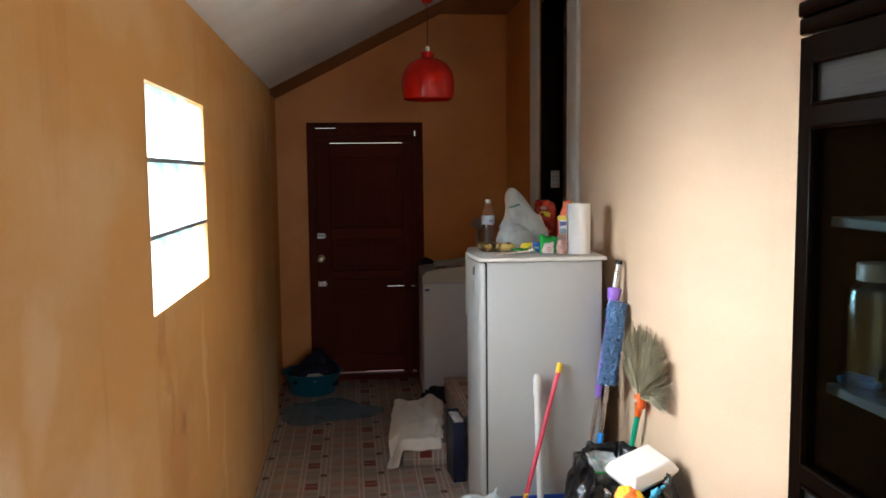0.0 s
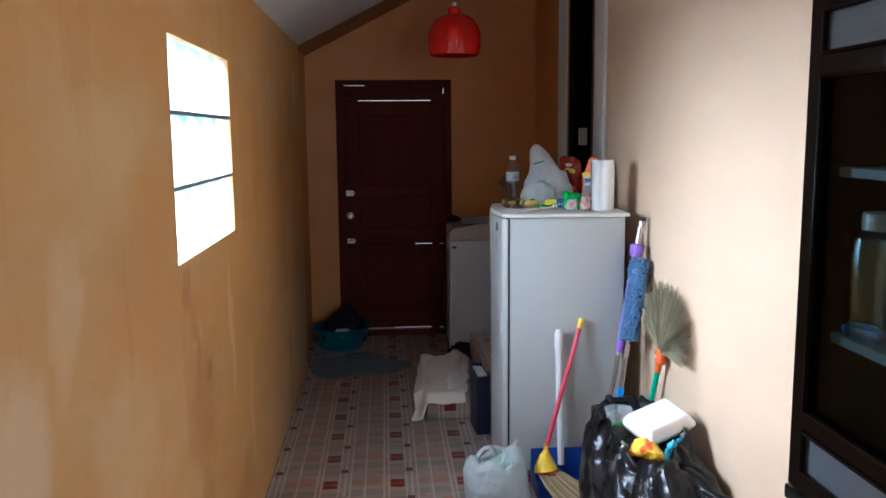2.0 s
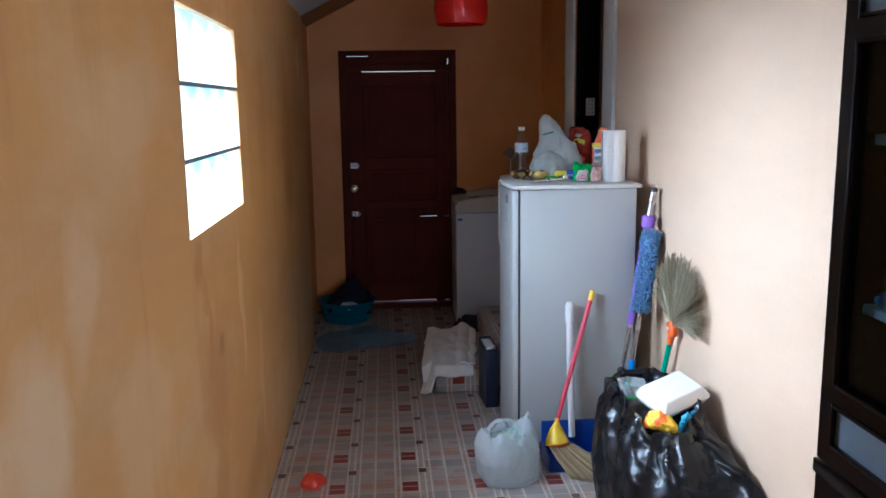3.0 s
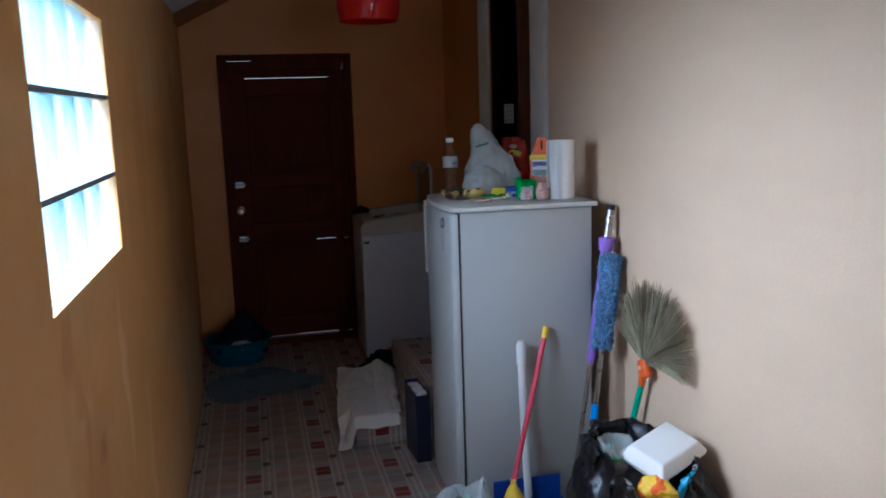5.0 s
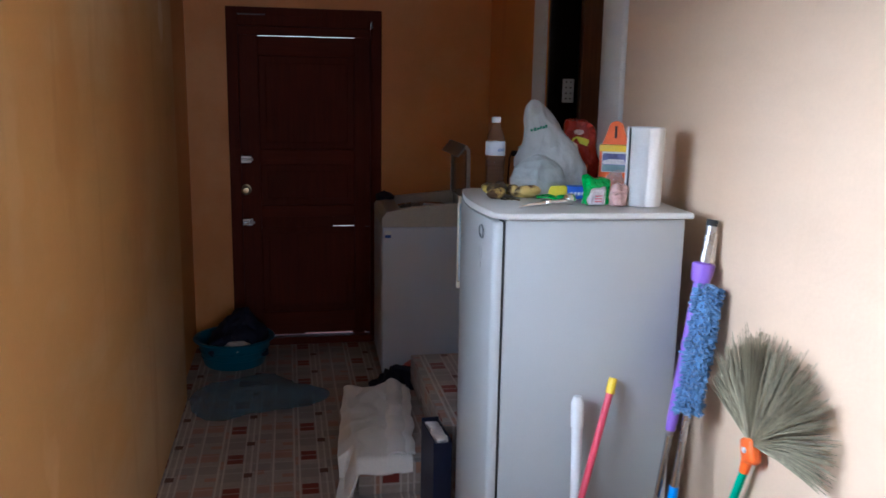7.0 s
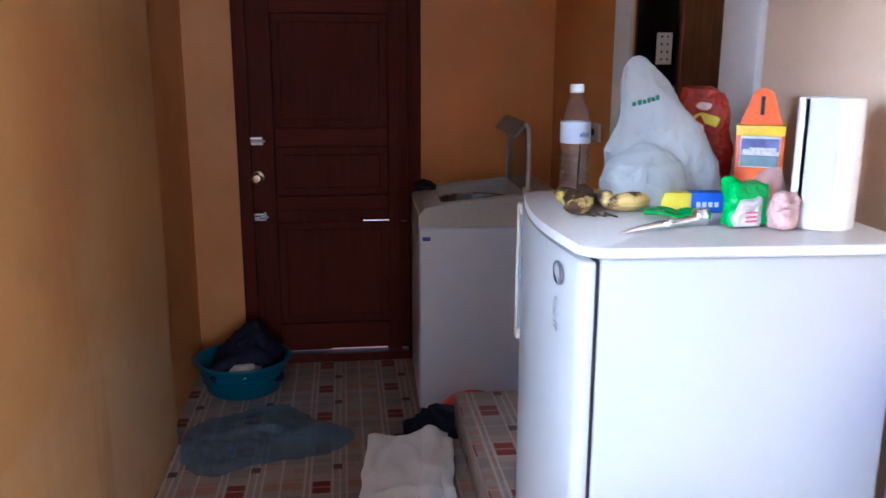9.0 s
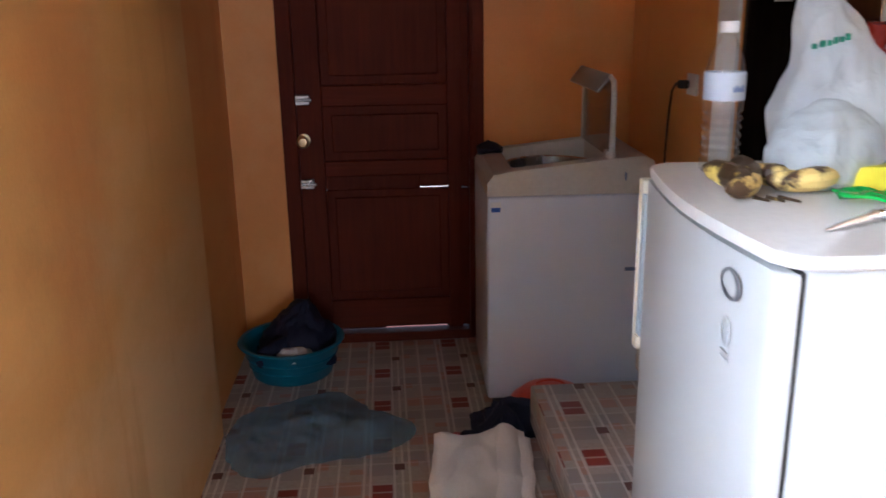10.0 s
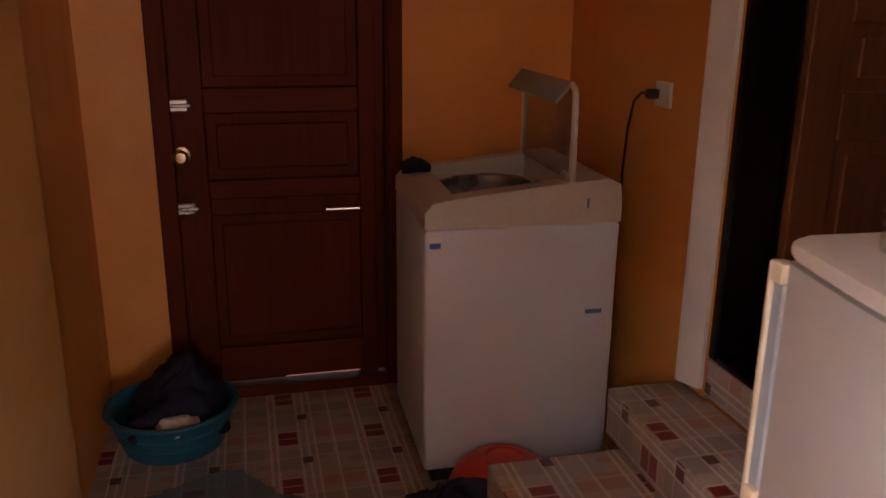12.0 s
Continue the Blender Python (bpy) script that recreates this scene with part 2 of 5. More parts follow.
M_OCHRE = plaster("ochre_paint", (0.70, 0.275, 0.055), (0.70, 0.34, 0.105), 0.7, 0.5)
# same ochre made paler, to carry light the lamps don't bring to the left wall
M_LEFT = plaster("light_lifted_ochre_paint", (0.72, 0.375, 0.115), (0.76, 0.50, 0.245), 0.8, 0.5)
wall_marks(M_LEFT, [
    (2.62, 0.80, 0.30, 0.26, (0.50, 0.20, 0.045), 0.60), (2.70, 0.90, 0.05, 0.05, (0.34, 0.14, 0.04), 0.55), (2.51, 0.98, 0.03, 0.20, (0.50, 0.20, 0.05), 0.5),
    (2.47, 1.20, 0.05, 0.10, (0.52, 0.21, 0.05), 0.6), (3.10, 0.92, 0.05, 0.30, (0.84, 0.58, 0.30), 0.6), (3.45, 0.50, 0.06, 0.35, (0.80, 0.50, 0.22), 0.55),
    (1.34, 1.10, 0.16, 0.22, (0.86, 0.66, 0.42), 0.55), (1.55, 1.32, 0.10, 0.16, (0.84, 0.60, 0.34), 0.45), (1.90, 0.95, 0.22, 0.18, (0.82, 0.56, 0.30), 0.4),
    (3.20, 0.26, 0.30, 0.16, (0.48, 0.22, 0.05), 0.55), (2.60, 0.48, 0.12, 0.16, (0.52, 0.22, 0.05), 0.5), (5.48, 1.90, 0.07, 0.14, (0.82, 0.62, 0.42), 0.7),
    (4.70, 1.35, 0.25, 0.60, (0.60, 0.24, 0.07), 0.5), (2.20, 2.05, 0.50, 0.14, (0.82, 0.55, 0.28), 0.4), (3.80, 1.55, 0.12, 0.45, (0.60, 0.26, 0.06), 0.45),
    (1.85, 1.62, 0.26, 0.12, (0.82, 0.55, 0.28), 0.35), (3.32, 1.50, 0.08, 0.40, (0.80, 0.50, 0.22), 0.35),
])
M_PEACH = plaster("peach_paint", (0.70, 0.515, 0.35), (0.72, 0.56, 0.41), 0.2, 0.5)
M_CEIL = plaster("white_ceiling_board", (0.79, 0.80, 0.81), (0.70, 0.69, 0.66), 0.4, 0.7)
# brown that stands for the shade on the raised, unlit end ceiling
M_SHADED_BOARD = plaster("shade_browned_board", (0.40, 0.19, 0.065), (0.31, 0.15, 0.052), 0.5, 0.85)
M_VINYL = vinyl("printed_vinyl")
M_DOOR = wood("red_brown_door_wood", (0.085, 0.0135, 0.005), (0.117, 0.0195, 0.0065), 0.6, "Z", 0.0, 0.12)
M_DOORH = wood("red_brown_rail_wood", (0.095, 0.0155, 0.006), (0.132, 0.0225, 0.008), 0.6, "X", 0.0, 0.12)
M_DOOR2 = wood("brown_door_wood", (0.13, 0.040, 0.014), (0.22, 0.080, 0.028), 0.42)
M_DARKWOOD = wood("dark_stained_wood", (0.004, 0.0026, 0.002), (0.009, 0.0056, 0.0044), 0.24, "Z", 0.0, 0.07)
M_WHITE = mat("white_gloss_paint", (0.70, 0.72, 0.72), 0.35, grain=120, vary=0.05)
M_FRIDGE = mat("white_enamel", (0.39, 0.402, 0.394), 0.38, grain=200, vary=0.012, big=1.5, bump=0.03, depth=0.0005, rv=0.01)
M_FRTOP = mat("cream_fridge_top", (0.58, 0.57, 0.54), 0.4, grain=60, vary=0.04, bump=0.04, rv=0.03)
M_GASKET = mat("dark_gasket", (0.03, 0.03, 0.03), 0.6)
M_CREAM = mat("cream_plastic", (0.66, 0.62, 0.48), 0.35, vary=0.05)
M_GROUND = mat("dry_ground", (0.42, 0.38, 0.32), 0.9, grain=12, vary=0.25)
M_METAL = mat("brushed_steel", (0.46, 0.46, 0.46), 0.28, 1.0, grain=150, vary=0.1)
M_BRASS = mat("worn_brass", (0.50, 0.40, 0.24), 0.3, 1.0, vary=0.2)
M_GLASSB = mat("glass_block", (0.92, 0.98, 0.98), 0.12, grain=30, vary=0.02, bump=0.3, depth=0.004, transmission=1.0, ior=1.15)
nb, lb, pb = nodes_of(M_GLASSB)     # a little milky, so that daylight glows in the blocks
milk, both = nb.new("ShaderNodeBsdfTranslucent"), nb.new("ShaderNodeMixShader")
milk.inputs["Color"].default_value = (0.88, 0.96, 0.97, 1)
both.inputs[0].default_value = 0.10
lb.new(pb.outputs[0], both.inputs[1])
lb.new(milk.outputs[0], both.inputs[2])
lb.new(both.outputs[0], nb["Material Output"].inputs["Surface"])
M_TEAL = mat("teal_block_rim", (0.30, 0.62, 0.66), 0.15, vary=0.1, transmission=0.85, ior=1.2)
M_MORTAR = mat("grey_mortar", (0.25, 0.27, 0.27), 0.9, vary=0.2, bump=0.4)

# ---------------- mesh helpers ----------------


def finish(bm, smooth=35):
    me = bpy.data.meshes.new("mesh")
    bmesh.ops.recalc_face_normals(bm, faces=bm.faces)
    bm.to_mesh(me)
    bm.free()
    if smooth:
        me.polygons.foreach_set("use_smooth", [True] * len(me.polygons))
        me.set_sharp_from_angle(angle=radians(smooth))
    return me


def thing(name, x, y, z, rz=0.0, label="", category="", group="", kind=""):
    ob = new(name)
    ob.empty_display_size = 0.05
    ob.matrix_basis = pose(x, y, z, 0, 0, rz)
    return tagged(ob, label, category, group, kind)


def part(name, bm, material, parent=None, label="", smooth=35):
    me = finish(bm, smooth)
    me.materials.append(material)
    ob = new(name, me)
    if parent:
        ob.parent = parent
    return tagged(ob, label)


def structure(name, bm, material, label, category, smooth=30):
    return tagged(part(name, bm, material, None, label, smooth), "", category, "", "structure")


def add_box(bm, x0, x1, y0, y1, z0, z1, m=None):
    vs = [bm.verts.new((x, y, z)) for x in (x0, x1) for y in (y0, y1) for z in (z0, z1)]
    for f in ((0, 1, 3, 2), (4, 6, 7, 5), (0, 4, 5, 1), (2, 3, 7, 6), (0, 2, 6, 4), (1, 5, 7, 3)):
        bm.faces.new([vs[i] for i in f])
    if m is not None:
        bmesh.ops.transform(bm, matrix=m, verts=vs)
    return vs


def box(x0, x1, y0, y1, z0, z1, bevel=0.0, seg=2, m=None):
    bm = bmesh.new()
    add_box(bm, x0, x1, y0, y1, z0, z1)
    if bevel:
        bmesh.ops.bevel(bm, geom=bm.edges[:], offset=bevel, segments=seg, affect="EDGES", profile=0.5)
    if m is not None:
        bmesh.ops.transform(bm, matrix=m, verts=bm.verts[:])
    return bm


def boxes(rows, bevel=0.0, seg=1):
    bm = bmesh.new()
    for r in rows:
        one = box(*r, bevel=bevel, seg=seg)
        me = bpy.data.meshes.new("tmp")
        one.to_mesh(me)
        one.free()
        bm.from_mesh(me)
        bpy.data.meshes.remove(me)
    return bm


def lathe(profile, seg=28, m=None, wob=0.0):
    bm = bmesh.new()
    rings = []
    for r, z in profile:
        if r < 1e-5:
            rings.append([bm.verts.new((0, 0, z))])
        else:
            rings.append([bm.verts.new(((r * (1 + wob * math.sin(5 * a + 9 * z))) * math.cos(a), r * math.sin(a), z))
                          for a in (2 * math.pi * i / seg for i in range(seg))])
    for a, b in zip(rings, rings[1:]):
        for i in range(seg):
            j = (i + 1) % seg
            if len(a) == 1 and len(b) > 1:
                bm.faces.new((a[0], b[i], b[j]))
            elif len(b) == 1 and len(a) > 1:
                bm.faces.new((a[i], a[j], b[0]))
            elif len(a) > 1:
                bm.faces.new((a[i], a[j], b[j], b[i]))
    if m is not None:
        bmesh.ops.transform(bm, matrix=m, verts=bm.verts[:])
    return bm


def tube(pts, r, seg=12, bm=None):
    """A round bar along points; r is one radius or one for each point."""
    bm = bm or bmesh.new()
    pts = [Vector(p) for p in pts]
    rs = [r] * len(pts) if isinstance(r, (int, float)) else list(r)
    rings = []
    for i, p in enumerate(pts):
        d = (pts[min(i + 1, len(pts) - 1)] - pts[max(i - 1, 0)]).normalized()
        side = d.cross(Vector((0, 0, 1)) if abs(d.z) < 0.95 else Vector((1, 0, 0))).normalized()
        up = side.cross(d)
        rings.append([bm.verts.new(p + (side * math.cos(a) + up * math.sin(a)) * rs[i]) for a in (2 * math.pi * k / seg for k in range(seg))])
    for a, b in zip(rings, rings[1:]):
        for i in range(seg):
            j = (i + 1) % seg
            bm.faces.new((a[i], a[j], b[j], b[i]))
    bm.faces.new(rings[0][::-1])
    bm.faces.new(rings[-1])
    return bm


def panel(u0, u1, z0, z1, holes, thick, place):
    """A slab with openings through it. place maps (u, z, depth) to a point."""
    us = sorted({u0, u1, *(h[i] for h in holes for i in (0, 1))})
    zs = sorted({z0, z1, *(h[i] for h in holes for i in (2, 3))})
    bm = bmesh.new()
    grid = {}

    def v(i, j, d):
        if (i, j, d) not in grid:
            grid[(i, j, d)] = bm.verts.new(place(us[i], zs[j], d))
        return grid[(i, j, d)]

    def solid(i, j):
        if not (0 <= i < len(us) - 1 and 0 <= j < len(zs) - 1):
            return False
        cu, cz = (us[i] + us[i + 1]) / 2, (zs[j] + zs[j + 1]) / 2
        return not any(h[0] < cu < h[1] and h[2] < cz < h[3] for h in holes)

    for i in range(len(us) - 1):
        for j in range(len(zs) - 1):
            if not solid(i, j):
                continue
            for d in (0, thick):
                bm.faces.new((v(i, j, d), v(i + 1, j, d), v(i + 1, j + 1, d), v(i, j + 1, d)))
            for (a, b), nb in ((((i, j), (i + 1, j)), (i, j - 1)), (((i, j + 1), (i + 1, j + 1)), (i, j + 1)),
                               (((i, j), (i, j + 1)), (i - 1, j)), (((i + 1, j), (i + 1, j + 1)), (i + 1, j))):
                if not solid(*nb):
                    bm.faces.new((v(*a, 0), v(*b, 0), v(*b, thick), v(*a, thick)))
    return bm


# ---------------- the place ----------------
XL, XR, YB, YS = -0.64, 1.12, 6.67, 5.80      # side walls, end wall, joint of the older and newer part
Y0 = -2.6                                     # wall behind the start
WIN = (2.375, 3.232, 1.265, 1.885)            # glass-block opening: y0, y1, z0, z1
DOORWAY = (4.755, 5.53, 0.41, 2.76)            # doorway in the side wall
SILL = 0.545

structure("ground", box(-60, 60, -60, 60, -0.4, -0.2), M_GROUND, "pale dry ground outside the house", "ground")
structure("floor", boxes([(XL - 0.1, XR + 0.05, Y0 - 0.1, YB + 0.1, -0.1, 0.0), (XR + 0.05, 3.3, Y0 - 0.1, -0.2, -0.1, 0.0)]), M_VINYL,
          "printed vinyl floor sheet with red and peach checks", "floor")
structure("wall_left", panel(Y0, YS, 0, 2.45, [WIN], 0.15, lambda u, z, d: (XL - d, u, z)), M_LEFT,
          "ochre painted plaster wall with water streaks", "wall")
structure("wall_left_end", box(XL - 0.19, XL - 0.04, YS + 0.002, YB, 0, 2.45), M_OCHRE, "ochre painted plaster wall near the end door", "wall")
structure("wall_end", panel(XL - 0.19, XR + 0.15, 0, 3.1, [(-0.45, 0.45, 0.0, 2.03)], 0.12, lambda u, z, d: (u, YB + d, z)), M_OCHRE,
          "ochre painted end wall round a dark door", "wall")
structure("wall_right", box(XR, XR + 0.15, -0.3, 4.60, 0, 3.1), M_PEACH, "peach painted plaster wall beside the fridge", "wall")
structure("wall_right_end", panel(4.60, YB, 0, 3.1, [DOORWAY], 0.15, lambda u, z, d: (XR + d, u, z)), M_OCHRE,
          "ochre painted plaster wall with a doorway", "wall")
structure("wall_behind", panel(XL - 0.15, 3.35, 0, 3.1, [(0.6, 2.4, 0.55, 2.15)], 0.15, lambda u, z, d: (u, Y0 - d, z)), M_PEACH,
          "peach painted wall with a wide window", "wall")
structure("wall_behind_east", box(3.2, 3.35, Y0, -0.3, 0, 3.1), M_PEACH, "peach painted wall of the front room", "wall")
structure("wall_behind_north", box(XR + 0.15, 3.35, -0.3, -0.15, 0, 3.1), M_PEACH, "peach painted wall of the front room", "wall")


def ceiling(y0, y1, lift):
    bm = bmesh.new()
    prof = [(XL - 0.15, 2.2 - 0.15 * 0.507), (0.6, 2.83), (XR + 0.15, 2.83)]
    rows = [[bm.verts.new((x, y, z + lift + t)) for x, z in prof] for y in (y0, y1) for t in (0, 0.04)]
    a, b, c, d = rows
    for i in range(2):
        bm.faces.new((a[i], a[i + 1], c[i + 1], c[i]))
        bm.faces.new((b[i], b[i + 1], d[i + 1], d[i]))
        bm.faces.new((a[i], a[i + 1], b[i + 1], b[i]))
        bm.faces.new((c[i], c[i + 1], d[i + 1], d[i]))
    bm.faces.new((a[0], c[0], d[0], b[0]))
    bm.faces.new((a[2], c[2], d[2], b[2]))
    return bm


structure("ceiling", ceiling(Y0 - 0.1, YS, 0.0), M_CEIL, "white sloping ceiling boards", "ceiling", 20)
# the dim band beyond the joint is put into this board's colour
structure("ceiling_end", ceiling(YS + 0.001, YB + 0.1, 0.03), M_SHADED_BOARD, "ceiling board near the end door, browned to carry its shade", "ceiling", 20)


structure("ceiling_front_room", box(XR + 0.15, 3.35, Y0, -0.15, 2.83, 2.87), M_CEIL, "white flat ceiling of the front room", "ceiling")


def room_beyond():
    x0, x1, y0, y1, z1 = XR + 0.15, 3.6, 3.6, 6.6, 2.95
    structure("floor_beyond", box(XR + 0.13, x1, y0, y1, SILL - 0.1, SILL), M_VINYL, "vinyl floor of the dark room beyond the doorway", "floor")
    structure("ceiling_beyond", box(x0, x1, y0, y1, z1, z1 + 0.05), M_SHADED_BOARD, "grey ceiling of the dark room", "ceiling")
    structure("wall_beyond_east", box(x1, x1 + 0.1, y0, y1, SILL, z1), M_PEACH, "peach wall of the dark room", "wall")
    structure("wall_beyond_north", box(x0, x1, y1, y1 + 0.1, SILL, z1), M_PEACH, "peach wall of the dark room", "wall")
    structure("wall_beyond_south", box(x0, x1, y0 - 0.1, y0, SILL, z1), M_PEACH, "peach wall of the dark room", "wall")


room_beyond()


def glass_window():
    y0, y1, z0, z1 = WIN
    w = thing("window_1", XL, (y0 + y1) / 2, z0, 0, "glass-block window with grey horizontal joints glowing with daylight", "window", "", "structure")
    nx, nz = 4, 3
    pw, ph = (y1 - y0) / nx, (z1 - z0) / nz
    off = (y0 + y1) / 2
    face = finish(box(-0.080, -0.003, -pw / 2 + 0.004, pw / 2 - 0.004, 0.005, ph - 0.005, 0.012, 2))
    face.materials.append(M_GLASSB)
    rim = finish(boxes([(-0.085, -0.02, -0.0035, 0.0035, 0.004, ph - 0.004)]))
    rim.materials.append(M_TEAL)
    for j in range(nz):
        for i in range(nx):
            g = new("glass_block", face)
            g.parent, g.visible_shadow = w, False
            g.location = (0, y0 + pw * (i + 0.5) - off, j * ph)
            if i:
                r = new("block_joint", rim)
                r.parent, r.visible_shadow = w, False
                r.location = (0, y0 + pw * i - off, j * ph)
    for j in range(1, nz):
        part("mortar_joint", boxes([(-0.09, -0.001, y0 - off, y1 - off, j * ph - 0.006, j * ph + 0.006)]), M_MORTAR, w)


glass_window()


def end_door():
    d = thing("door_1", 0, YB, 0, 0, "dark red-brown panelled wooden door, closed, daylight in its gaps", "door", "", "structure")
    part("door_frame", boxes([(-0.45, -0.385, -0.012, 0.11, 0, 2.03), (0.397, 0.45, -0.012, 0.11, 0, 2.03), (0.385, 0.397, -0.012, 0.11, 0, 1.926), (0.385, 0.397, -0.012, 0.11, 1.968, 2.03),
                              (-0.385, 0.10, -0.012, 0.11, 1.925, 1.985), (0.10, 0.385, -0.012, 0.11, 1.925, 2.03),
                              (-0.225, 0.10, -0.012, 0.11, 1.985, 2.03), (-0.385, -0.225, -0.012, 0.11, 1.994, 2.03)], 0.003), M_DOOR, d)
    part("sill", boxes([(-0.385, 0.385, -0.015, 0.11, 0, 0.045)], 0.004), M_DOORH, d)
    leaf = part("door_leaf", boxes([
        (-0.386, -0.275, 0.03, 0.07, 0.046, 1.8755), (0.290, 0.352, 0.03, 0.07, 0.044, 1.8755), (0.352, 0.386, 0.03, 0.07, 0.056, 0.732), (0.352, 0.386, 0.03, 0.07, 0.738, 1.8755),
        ], 0.002), M_DOOR, d, "red-brown wooden leaf with sunk panels")
    part("rail", boxes([(-0.386, 0.386, 0.03, 0.07, 1.876, 1.926)], 0.003), M_DOORH, leaf)
    for z0, z1 in ((1.12, 1.21), (0.80, 0.87), (1.76, 1.8705)):
        part("rail", boxes([(-0.275, 0.290, 0.03, 0.07, z0, z1)], 0.004), M_DOORH, leaf)
    part("rail", boxes([(-0.275, 0.290, 0.03, 0.07, 0.060, 0.20), (-0.274, -0.02, 0.033, 0.067, 0.053, 0.066), (0.276, 0.289, 0.033, 0.067, 0.046, 0.066)], 0.004), M_DOORH, leaf)
    for z0, z1 in ((0.87, 1.12), (1.21, 1.76)):
        part("panel", boxes([(-0.275, 0.290, 0.045, 0.062, z0, z1), (-0.235, 0.25, 0.037, 0.046, z0 + 0.04, z1 - 0.04)], 0.005), M_DOOR, leaf)
    part("panel", boxes([(-0.275, 0.290, 0.045, 0.062, 0.20, 0.735), (-0.275, 0.16, 0.045, 0.062, 0.735, 0.80), (0.16, 0.290, 0.045, 0.062, 0.741, 0.80),
                         (-0.235, 0.25, 0.037, 0.046, 0.24, 0.70)], 0.004), M_DOOR, leaf)
    part("panel_backing", boxes([(-0.282, 0.297, 0.0632, 0.0672, 0.815, 1.81)]), M_DOOR, leaf)
    for z in (1.152, 0.773):
        l = part("latch", boxes([(-0.43, -0.325, 0.008, 0.030, z - 0.022, z + 0.022)], 0.004), M_METAL, d, "steel slide latch")
        part("bolt", tube([(-0.44, 0.004, z), (-0.315, 0.004, z)], 0.007), M_METAL, l)
    part("knob", lathe([(0, 0.03), (0.030, 0.03), (0.030, 0.022), (0.012, 0.018), (0.012, -0.005), (0.026, -0.015), (0.028, -0.028), (0.018, -0.04), (0, -0.042)],
                       24, Matrix.Translation((-0.36, 0, 0.971)) @ Matrix.Rotation(radians(-90), 4, "X")), M_BRASS, d, "worn brass round knob")


end_door()


def side_doorway():
    y0, y1, z0, z1 = DOORWAY
    c = thing("door_casing", XR, y0, z0, 0, "white painted door casing on the side wall", "door casing", "", "structure")
    w, h = y1 - y0, z1 - z0
    bm = bmesh.new()
    prof = [(0.0, w), (-0.012, w), (-0.042, w + 0.065), (-0.042, w + 0.085), (0.0, w + 0.085)]
    lo = [bm.verts.new((x, y, 0.034)) for x, y in prof]
    hi = [bm.verts.new((x, y, h)) for x, y in prof]
    bm.faces.new(lo)
    bm.faces.new(hi[::-1])
    for i in range(5):
        bm.faces.new((lo[i], lo[(i + 1) % 5], hi[(i + 1) % 5], hi[i]))
    part("trim_upright", bm, M_WHITE, c)
    part("trim_upright", box(-0.022, 0.0, -0.205, 0, 0.018, h, bevel=0.004), M_WHITE, c)
    part("trim_head", box(-0.022, 0.0, -0.205, w + 0.10, h, h + 0.066, bevel=0.004), M_WHITE, c)
    j = thing("door_lining", XR, y0, SILL, 0, "dark wooden jamb lining of the side doorway", "door frame", "", "structure")
    w, h = y1 - y0, z1 - SILL
    for a in ((0.006, 0.15, w - 0.045, w - 0.001, 0, h), (0.006, 0.15, 0.001, 0.045, 0, h), (0.006, 0.15, 0.045, w - 0.045, h - 0.045, h - 0.001)):
        part("jamb", box(*a, bevel=0.004), M_DARKWOOD, j)
    part("threshold", box(0.004, 0.16, 0.045, w - 0.045, 0.0, 0.02, 0.004), M_DARKWOOD, j)
    d = thing("door_2", 1.275, 5.485, SILL + 0.012, -2, "brown panelled wooden door standing open into the dark room", "door", "", "structure")
    W, H = 0.78, 2.0
    leaf = part("door_leaf", boxes([(0, 0.11, -0.035, 0, 0, H), (W - 0.11, W, -0.035, 0, 0, H)], 0.003), M_DOOR2, d)
    for z in (0.0, 0.62, 0.92, 1.88):
        part("rail", boxes([(0.11, W - 0.11, -0.035, 0, z, z + 0.12)], 0.003), M_DOOR2, leaf)
    for a, b in ((0.12, 0.62), (0.74, 0.92), (1.04, 1.88)):
        part("panel", boxes([(0.11, W - 0.11, -0.022, -0.01, a, b), (0.15, W - 0.15, -0.03, -0.021, a + 0.04, b - 0.04)], 0.004), M_DOOR2, leaf)
    hinge = part("hinge", boxes([(-0.095, -0.039, -0.045, -0.042, 0.975, 1.085)], 0.001), M_FRTOP, d, "perforated steel hinge plate")
    for i in range(2):
        for k in range(4):
            part("screw_hole", box(-0.081 + i * 0.022, -0.074 + i * 0.022, -0.047, -0.0445, 0.989 + k * 0.026, 0.996 + k * 0.026), M_GASKET, hinge)


side_doorway()


def steps():
    s = thing("steps", 0.142, 4.637, 0, 0, "vinyl-covered steps leading up to the side doorway", "steps", "", "structure")
    for a in ((0, 0.975, 0, 0.80, 0.002, 0.13), (0.335, 0.975, 0.003, 0.902, 0.132, 0.275), (0.730, 0.975, 0.006, 0.995, 0.277, 0.426)):
        part("step", box(*a, bevel=0.006), M_VINYL, s)
    part("step", box(0.98, 1.10, 0.122, 0.888, 0.428, 0.543, bevel=0.005), M_VINYL, s)


steps()

# ---------------- materials of the things ----------------
M_RING = mat("grey_badge_metal", (0.16, 0.17, 0.18), 0.35, 0.3, vary=0.08)
M_FAINT = mat("faint_grey_print", (0.40, 0.415, 0.415), 0.4, vary=0.05)
M_RED = mat("red_gloss_plastic", (0.52, 0.008, 0.004), 0.07, grain=60, vary=0.05, bump=0.0, rv=0.02)
M_CORD = mat("dark_cord", (0.05, 0.02, 0.015), 0.6)
M_PAPER = mat("white_kitchen_paper", (0.88, 0.88, 0.87), 0.9, grain=140, vary=0.03, bump=0.12, depth=0.0008)
M_FOAM = mat("white_foam", (0.84, 0.84, 0.82), 0.6, grain=250, vary=0.04, bump=0.2)
